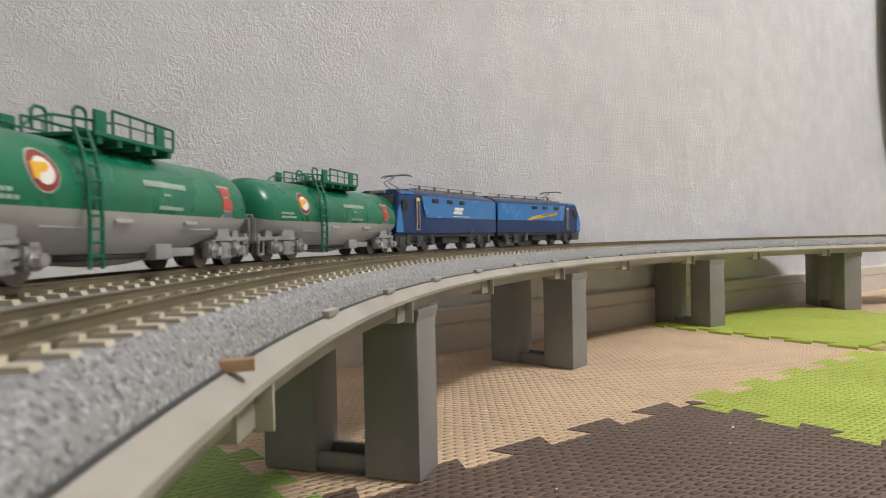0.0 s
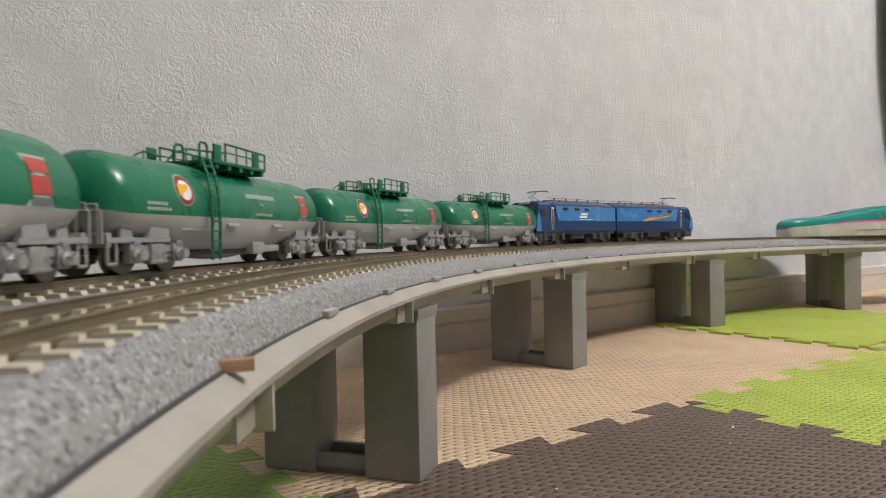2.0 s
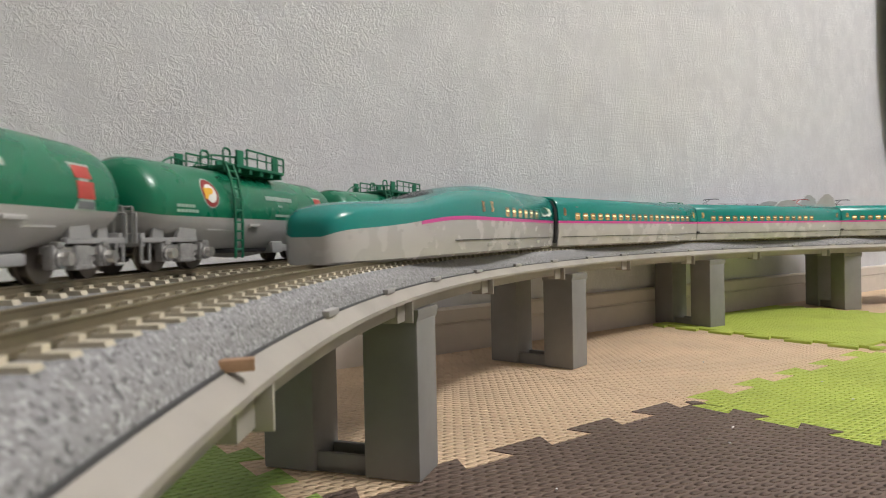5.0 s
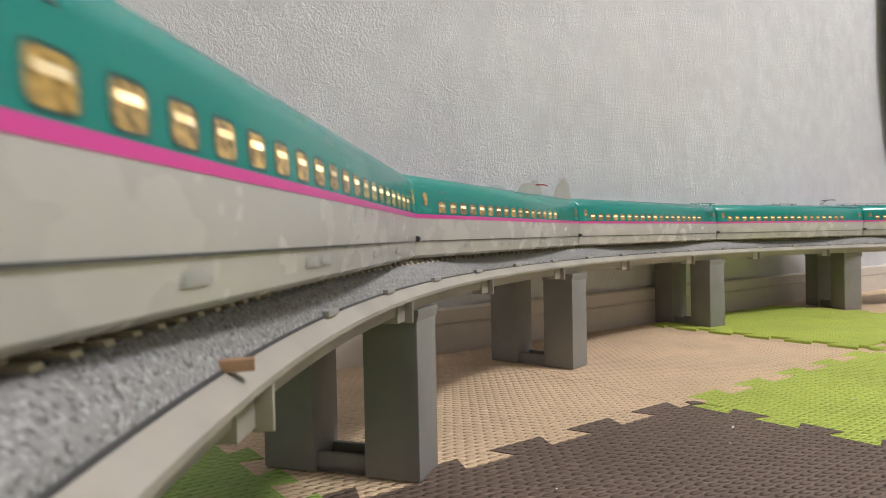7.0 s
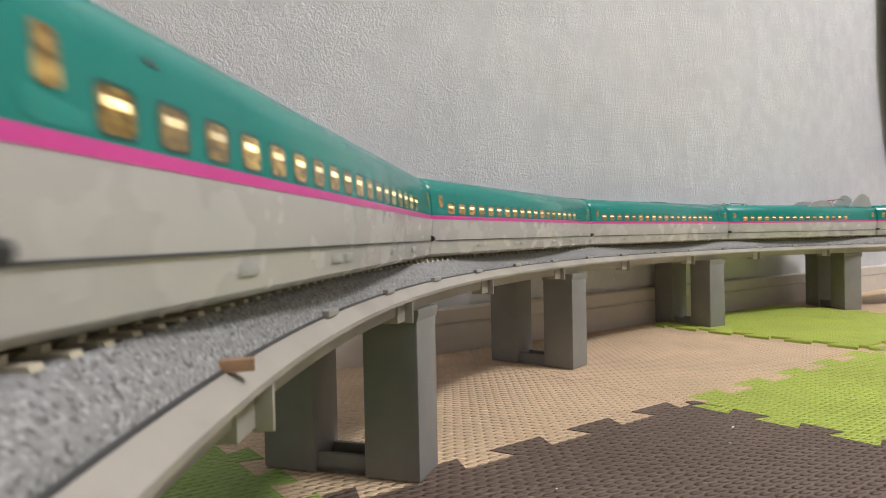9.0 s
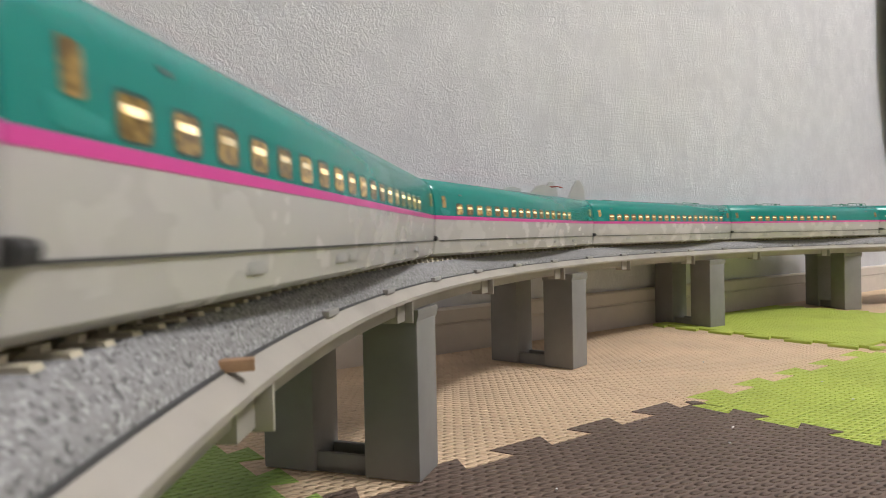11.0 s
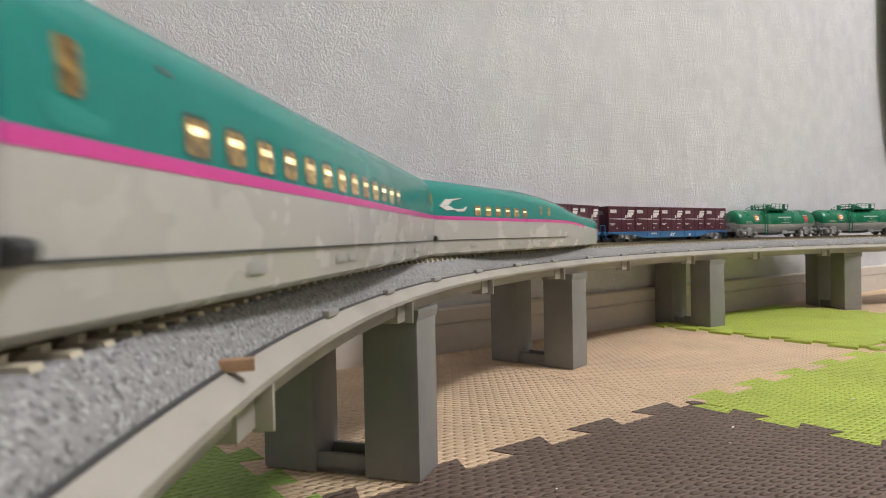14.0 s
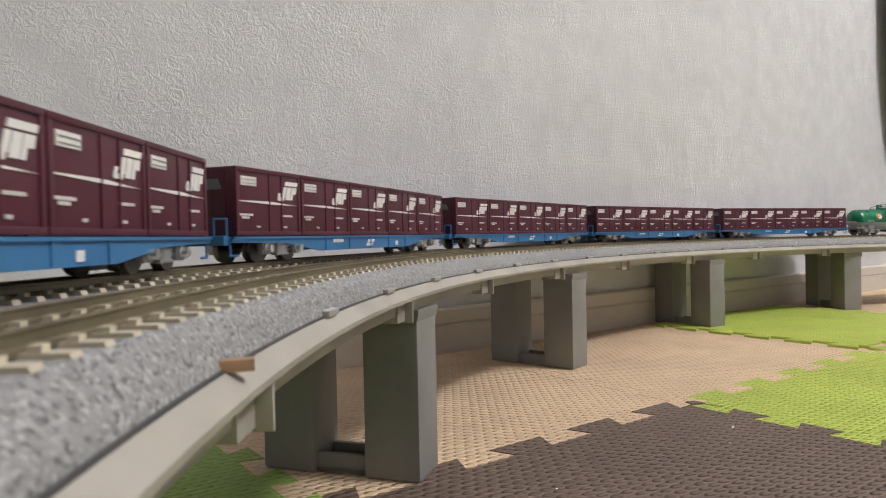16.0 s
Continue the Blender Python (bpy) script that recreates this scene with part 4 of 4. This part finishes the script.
def container():
    ob = tagged(new("container"), "maroon steel freight container with white marks on a blue wagon", "container", "containers on the freight train")
    L, W, H = 0.0478, 0.0306, 0.0288
    body = part("body", bx((0, 0, H / 2), (L, W, H), 0.0006), MAROON, ob)
    for y in (-W / 2, W / 2):
        for x in (-L / 2 + 0.0012, L / 2 - 0.0012, -0.0008, 0.0085):
            part("rib", bx((x, y, H / 2), (0.0010 if abs(x) < 0.02 else 0.002, 0.0008, H * 0.96), 0.0001), MAROON, body)
        for z in (H - 0.0009, 0.0012):
            part("side_rail", bx((0, y, z), (L, 0.0010, 0.0018), 0.0002), MAROON, body)
    for x in (-L / 2, L / 2):
        for y in (-0.0095, -0.003, 0.003, 0.0095):
            part("rib", bx((x, y, H / 2), (0.0006, 0.0012, H * 0.9)), MAROON, body)
    for s in (-1, 1):
        y = s * (W / 2 + 0.0001)
        f = -s     # marks read the same way from either side

        def mark(name, quads, material=LOGOW, y=y, s=s):
            bm = bmesh.new()
            for q in quads:
                prism(bm, [(f * -1 * x * -1, z) for x, z in q], "y", y - s * 0.0004, y + s * 0.0002)
            part(name, bm, material, ob, smooth=0)

        # slanted logo of plain blocks
        lean = lambda x0, x1, z0, z1: [(x0 + (z0 - 0.0160) * 0.3, z0), (x1 + (z0 - 0.0160) * 0.3, z0), (x1 + (z1 - 0.0160) * 0.3, z1), (x0 + (z1 - 0.0160) * 0.3, z1)]
        mark("logo", [lean(0.0090, 0.0192, 0.0228, 0.0247), lean(0.0052, 0.0070, 0.0162, 0.0192), lean(0.0058, 0.0102, 0.0158, 0.0174), lean(0.0086, 0.0108, 0.0174, 0.0222), lean(0.0113, 0.0146, 0.0164, 0.0222), lean(0.0150, 0.0168, 0.0164, 0.0222), lean(0.0168, 0.0190, 0.0192, 0.0222)])
        mark("plate", [[(-0.0205, 0.0212), (-0.0100, 0.0212), (-0.0100, 0.0250), (-0.0205, 0.0250)]])
        pr = [[(-0.0195, z), (-0.0100, z), (-0.0100, z + 0.00025), (-0.0195, z + 0.00025)] for z in (0.0220, 0.0236)]
        mark("plate_print", pr, SILVER, y=y + s * 0.0003)
        mark("stripe", [[(-0.0218, 0.0145), (0.0, 0.0139), (0.0215, 0.0139), (0.0, 0.0151), (-0.0218, 0.0149)]])
        bars = []
        for x0, x1, z in ((-0.0215, -0.0130, 0.0086), (0.0080, 0.0165, 0.0086), (-0.0200, -0.0160, 0.0074), (0.010, 0.0120, 0.0036), (-0.010, -0.0080, 0.0036)):
            xx = x0
            while xx < x1:
                bars.append([(xx, z), (xx + 0.0009, z), (xx + 0.0009, z + 0.0009), (xx, z + 0.0009)])
                xx += 0.0013
        mark("print_bar", bars)
        mark("foot", [[(-0.021, 0.0), (-0.0165, 0.0), (-0.0165, 0.0016), (-0.021, 0.0016)], [(0.0165, 0.0), (0.021, 0.0), (0.021, 0.0016), (0.0165, 0.0016)]], BLACK)
    for s in (-1, 1):
        bm = bmesh.new()
        x = s * (L / 2 + 0.0002)
        prism(bm, [(-0.009, 0.0195), (0.002, 0.0195), (0.003, 0.0238), (-0.007, 0.0238)], "x", x, x + s * 0.0003)
        part("end_logo", bm, ROOFG, ob)
    return ob


def loco_half(front):
    """One section of the two-section electric locomotive. front: +1 or -1, where its cab is."""
    loco = tagged(new("electric_locomotive_section"), "blue two-tone electric locomotive section with grey roof gear", "locomotive", "two-section locomotive")
    L, W = 0.157, 0.0178
    f = front

    def X(x):
        return f * x

    h = L / 2
    lowz, waist, cant, top = 0.0098, 0.0196, 0.0352, 0.0372
    # body: cab end slopes back above the waist
    low = prism(bmesh.new(), [(X(-h), lowz), (X(h - 0.002), lowz), (X(h), lowz + 0.002), (X(h - 0.0005), waist), (X(-h), waist)], "y", -W, W)
    part("lower_body", low, NAVY, loco, "navy blue lower body")
    up = bmesh.new()
    ring = lambda k, z: [(X(-h), -k, z), (X(h - 0.0005 - (z - waist) * 0.42), -k * 0.98, z), (X(h - 0.0005 - (z - waist) * 0.42 + 0.001), 0, z), (X(h - 0.0005 - (z - waist) * 0.42), k * 0.98, z), (X(-h), k, z)]
    loft(up, [ring(W, waist), ring(W - 0.0004, 0.0300), ring(W - 0.0010, 0.0340), ring(W - 0.0030, 0.0362), ring(W - 0.0060, top)])
    part("upper_body", up, NAVY, loco, "navy blue upper body")
    for s in (-1, 1):
        sd = bmesh.new()
        prism(sd, [(X(-h + 0.001), waist + 0.0005), (X(h - 0.038), waist + 0.0005), (X(h - 0.033), 0.0340), (X(-h + 0.001), 0.0340)], "y", s * (W - 0.0006), s * (W + 0.0003))
        part("side_panel", sd, AZURE, loco, "azure side panel")
        cb = bmesh.new()
        prism(cb, [(X(h - 0.009), 0.0105), (X(h - 0.0005), 0.0105), (X(h - 0.0022), 0.0235), (X(h - 0.0055), 0.0275), (X(h - 0.0070), 0.0235)], "y", s * (W - 0.0006), s * (W + 0.0003))
        prism(cb, [(X(h - 0.026), 0.0345), (X(h - 0.0085), 0.0345), (X(h - 0.0105), 0.0362), (X(h - 0.024), 0.0362)], "y", s * (W - 0.0030), s * (W - 0.0008))
        part("cab_panel", cb, AZURE, loco)
        dr = bmesh.new()
        box(dr, (X(h - 0.0280), s * (W + 0.0001), 0.0222), (0.0042, 0.0008, 0.0205), 0.0002)
        part("door_frame", dr, CREAM, loco, "cream door frame")
        di = bx((X(h - 0.0280), s * (W + 0.0003), 0.0215), (0.0026, 0.0008, 0.0180), 0.0002)
        part("cab_door", di, NAVY, loco)
        wn = bmesh.new()
        for x in (h - 0.052, h - 0.074, h - 0.094):
            box(wn, (X(x), s * (W + 0.0002), 0.0312), (0.0098, 0.0008, 0.0028), 0.0004)
        prism(wn, [(X(h - 0.0150), 0.0245), (X(h - 0.0075), 0.0245), (X(h - 0.0092), 0.0305), (X(h - 0.0150), 0.0305)], "y", s * (W - 0.0003), s * (W + 0.0003))
        part("side_window", wn, GLASS, loco)
        lg = bmesh.new()
        if f < 0:
            for x0, z0, z1 in ((0.0, 0.0230, 0.0252), (0.002, 0.0257, 0.0278)):
                prism(lg, [(x0 + 0.000, z0), (x0 + 0.014, z0), (x0 + 0.0155, z1), (x0 + 0.0015, z1)], "y", s * W, s * (W + 0.0006))
            prism(lg, [(0.0, 0.0211), (0.028, 0.0211), (0.028, 0.0216), (0.0, 0.0216)], "y", s * W, s * (W + 0.0006))
            part("side_logo", lg, LOGOW, loco, "plain white block mark")
        else:
            for k in range(6):
                x0 = -0.030 + 0.009 * k
                prism(lg, [(x0, 0.0200 + 0.0009 * k), (x0 + 0.010, 0.0203 + 0.0009 * k), (x0 + 0.018, 0.0245 + 0.0010 * k), (x0 + 0.010, 0.0232 + 0.0009 * k)], "y", s * W, s * (W + 0.0006))
            part("side_logo", lg, YELLOW, loco, "yellow slanted flash mark")
            l2 = bmesh.new()
            for k in range(3):
                x0 = -0.004 + 0.010 * k
                prism(l2, [(x0, 0.0238 + 0.0014 * k), (x0 + 0.012, 0.0246 + 0.0014 * k), (x0 + 0.020, 0.0262 + 0.0016 * k), (x0 + 0.006, 0.0256 + 0.0014 * k)], "y", s * W, s * (W + 0.0008))
            part("flash", l2, ROOFG, loco)
    # cab front
    ws = bmesh.new()
    z0, z1 = 0.0238, 0.0338
    for sgn in (1,):
        xa, xb = h - 0.0005 - (z0 - waist) * 0.42 + 0.0010, h - 0.0005 - (z1 - waist) * 0.42 + 0.0010
        prism(ws, [(X(xa), z0), (X(xa + 0.0006), z0), (X(xb + 0.0006), z1), (X(xb), z1)], "y", -0.0140, 0.0140)
    part("windscreen", ws, GLASS, loco, "dark cab windscreen")
    hl = bmesh.new()
    box(hl, (X(h - 0.0070), 0, 0.0360), (0.004, 0.012, 0.0022), 0.0006)
    for y in (-0.009, 0.009):
        box(hl, (X(h), y, 0.0205), (0.0010, 0.0065, 0.0016), 0.0003)
    part("headlight", hl, SILVER, loco)
    # roof gear
    rf = bmesh.new()
    box(rf, (X(-0.012), 0, top + 0.0004), (L * 0.78, 0.020, 0.0022), 0.0005)
    for k in range(7):
        box(rf, (X(-h + 0.012 + 0.015 * k), 0.002, top + 0.0022), (0.011, 0.012, 0.0022), 0.0005)
    for k in range(5):
        cyl(rf, (X(-h + 0.02 + 0.022 * k), -0.007, top + 0.001), (X(-h + 0.02 + 0.022 * k), -0.007, top + 0.0048), 0.0009, 8)
    tube(rf, [(X(-h + 0.004), -0.007, top + 0.0046), (X(h - 0.035), -0.007, top + 0.0046)], 0.0003, 5)
    part("roof_gear", rf, ROOFG, loco, "grey roof equipment and busbar")
    pantograph(loco, X(h - 0.030), top + 0.0008, 0.0098, ROOFG)
    # underframe
    uf = bmesh.new()
    box(uf, (0, 0, 0.0088), (L - 0.004, 0.0335, 0.0028), 0.0003)
    box(uf, (X(-0.002), 0, 0.0058), (0.026, 0.030, 0.0058), 0.0006)
    prism(uf, [(X(h - 0.004), 0.0095), (X(h - 0.0005), 0.0095), (X(h - 0.002), 0.0022), (X(h - 0.006), 0.0022)], "y", -0.0165, 0.0165)
    part("underframe", uf, UNDER, loco)
    part("gangway", bx((X(-h - 0.0015), 0, 0.0215), (0.004, 0.024, 0.024), 0.0004), BLACK, loco)
    # the body rides high on its bogies
    for ob in loco.children:
        ob.scale.z, ob.location.z = 1.06, 0.0020
    for x in (-0.047, 0.047):
        bogie(loco, x, 0.0330, UNDER, hubs=False, tyre=TYRE).scale = (1, 1.18, 1.18)
    part("sandbox", bx((X(h - 0.012), 0, 0.0070), (0.014, 0.0345, 0.0060), 0.0006), UNDER, loco)
    return loco


# ---- build ----
build_room()
build_ceiling_lamp()
build_curtain()
build_mats()
build_piers()
build_lint()
build_deck()

# express train on the inner track, freight train on the outer one
END_S, CAR_S = 0.325, 0.2943
NOSE = [(0.0, 1.165), (1.5, 0.755), (2.5, 0.4830), (3.0, 0.3470), (3.5, 0.2090), (4.2, 0.0130), (7.0, -0.7510), (9.0, -1.3150), (12.5, -2.3400), (13.0, -2.4910), (14.0, -2.7820), (15.0, -3.0750), (15.6, -3.2630), (16.0, -3.4250)]
LOCO = [(0.0, 0.2665), (3.0, 0.6000), (8.0, 1.1530), (15.5, 1.9830), (16.0, 2.0430)]


def smooth_at(table, t):
    """Value of a table at t, gliding through its rows."""
    for k in range(len(table) - 1):
        if table[k][0] <= t <= table[k + 1][0]:
            break

    def slope(i):
        a, b = max(0, i - 1), min(len(table) - 1, i + 1)
        return (table[b][1] - table[a][1]) / (table[b][0] - table[a][0])
    (t0, v0), (t1, v1) = table[k], table[k + 1]
    d = t1 - t0
    u = (t - t0) / d
    return v0 * (2 * u ** 3 - 3 * u * u + 1) + d * slope(k) * (u ** 3 - 2 * u * u + u) + v1 * (3 * u * u - 2 * u ** 3) + d * slope(k + 1) * (u ** 3 - u * u)


MOVERS = []     # thing, track offset, place behind the train's head, half bogie distance, turned, x on its wagon, z, express
CAR_L = 0.2874
mid = express_car(CAR_L, "middle", rows=(18, -0.123))
mid_many = express_car(CAR_L, "middle", rows=(19, -0.1145))
mid_shield = express_car(CAR_L, "middle", shield=True, rows=(16, -0.1165))
mid_few = express_car(CAR_L, "middle", rows=(13, -0.107))
end = express_car(0.321, "end")
MOVERS.append((end, -0.001, END_S / 2, 0.100, False, 0, 0, True))
used = set()
for k in range(8):
    src = {0: mid_many, 6: mid_many, 1: mid_shield, 5: mid_shield, 7: mid_few}.get(k, mid)
    if src in used:
        src = copy_thing(src, Matrix())
    used.add(src)
    MOVERS.append((src, -0.002, END_S + CAR_S * (k + 0.5), 0.098, False, 0, 0, True))
MOVERS.append((copy_thing(end, Matrix()), -0.002, END_S * 1.5 + CAR_S * 8, 0.100, True, 0, 0, True))

head, tail = loco_half(1), loco_half(-1)
MOVERS.append((head, OUT, -0.0775, 0.043, False, 0, 0, False))
MOVERS.append((tail, OUT, -0.2310, 0.043, False, 0, 0, False))
tank = tank_wagon()
for k in range(6):
    ob = tank if k == 0 else copy_thing(tank, Matrix())
    MOVERS.append((ob, OUT, -0.3725 - 0.158 * k, 0.054, False, 0, 0, False))
flat, crate = flat_wagon(), container()
for k in range(6):
    ob = flat if k == 0 else copy_thing(flat, Matrix())
    place = -1.375 - 0.2500 * k
    MOVERS.append((ob, OUT, place, 0.083, False, 0, 0, False))
    for i in range(5):
        c = crate if k == i == 0 else copy_thing(crate, Matrix())
        MOVERS.append((c, OUT, place, 0.083, False, (i - 2) * 0.0483, 0.0114, False))

build_track("track_inner", 0.0, -1, 0)
build_track("track_outer", OUT, 1, 0)


def motions():
    times = [0.5 * k for k in range(33)]
    for ob, off, place, half, turned, dx, dz, express in MOVERS:
        rows = []
        for t in times:
            s = smooth_at(NOSE, t) + place if express else smooth_at(LOCO, t) + place
            m = ride(s, off, half, dx=dx, dz=dz)
            if turned:
                m = m @ Matrix.Rotation(math.pi, 4, "Z")
            rows.append((t, m))
        walk(ob, rows)


motions()
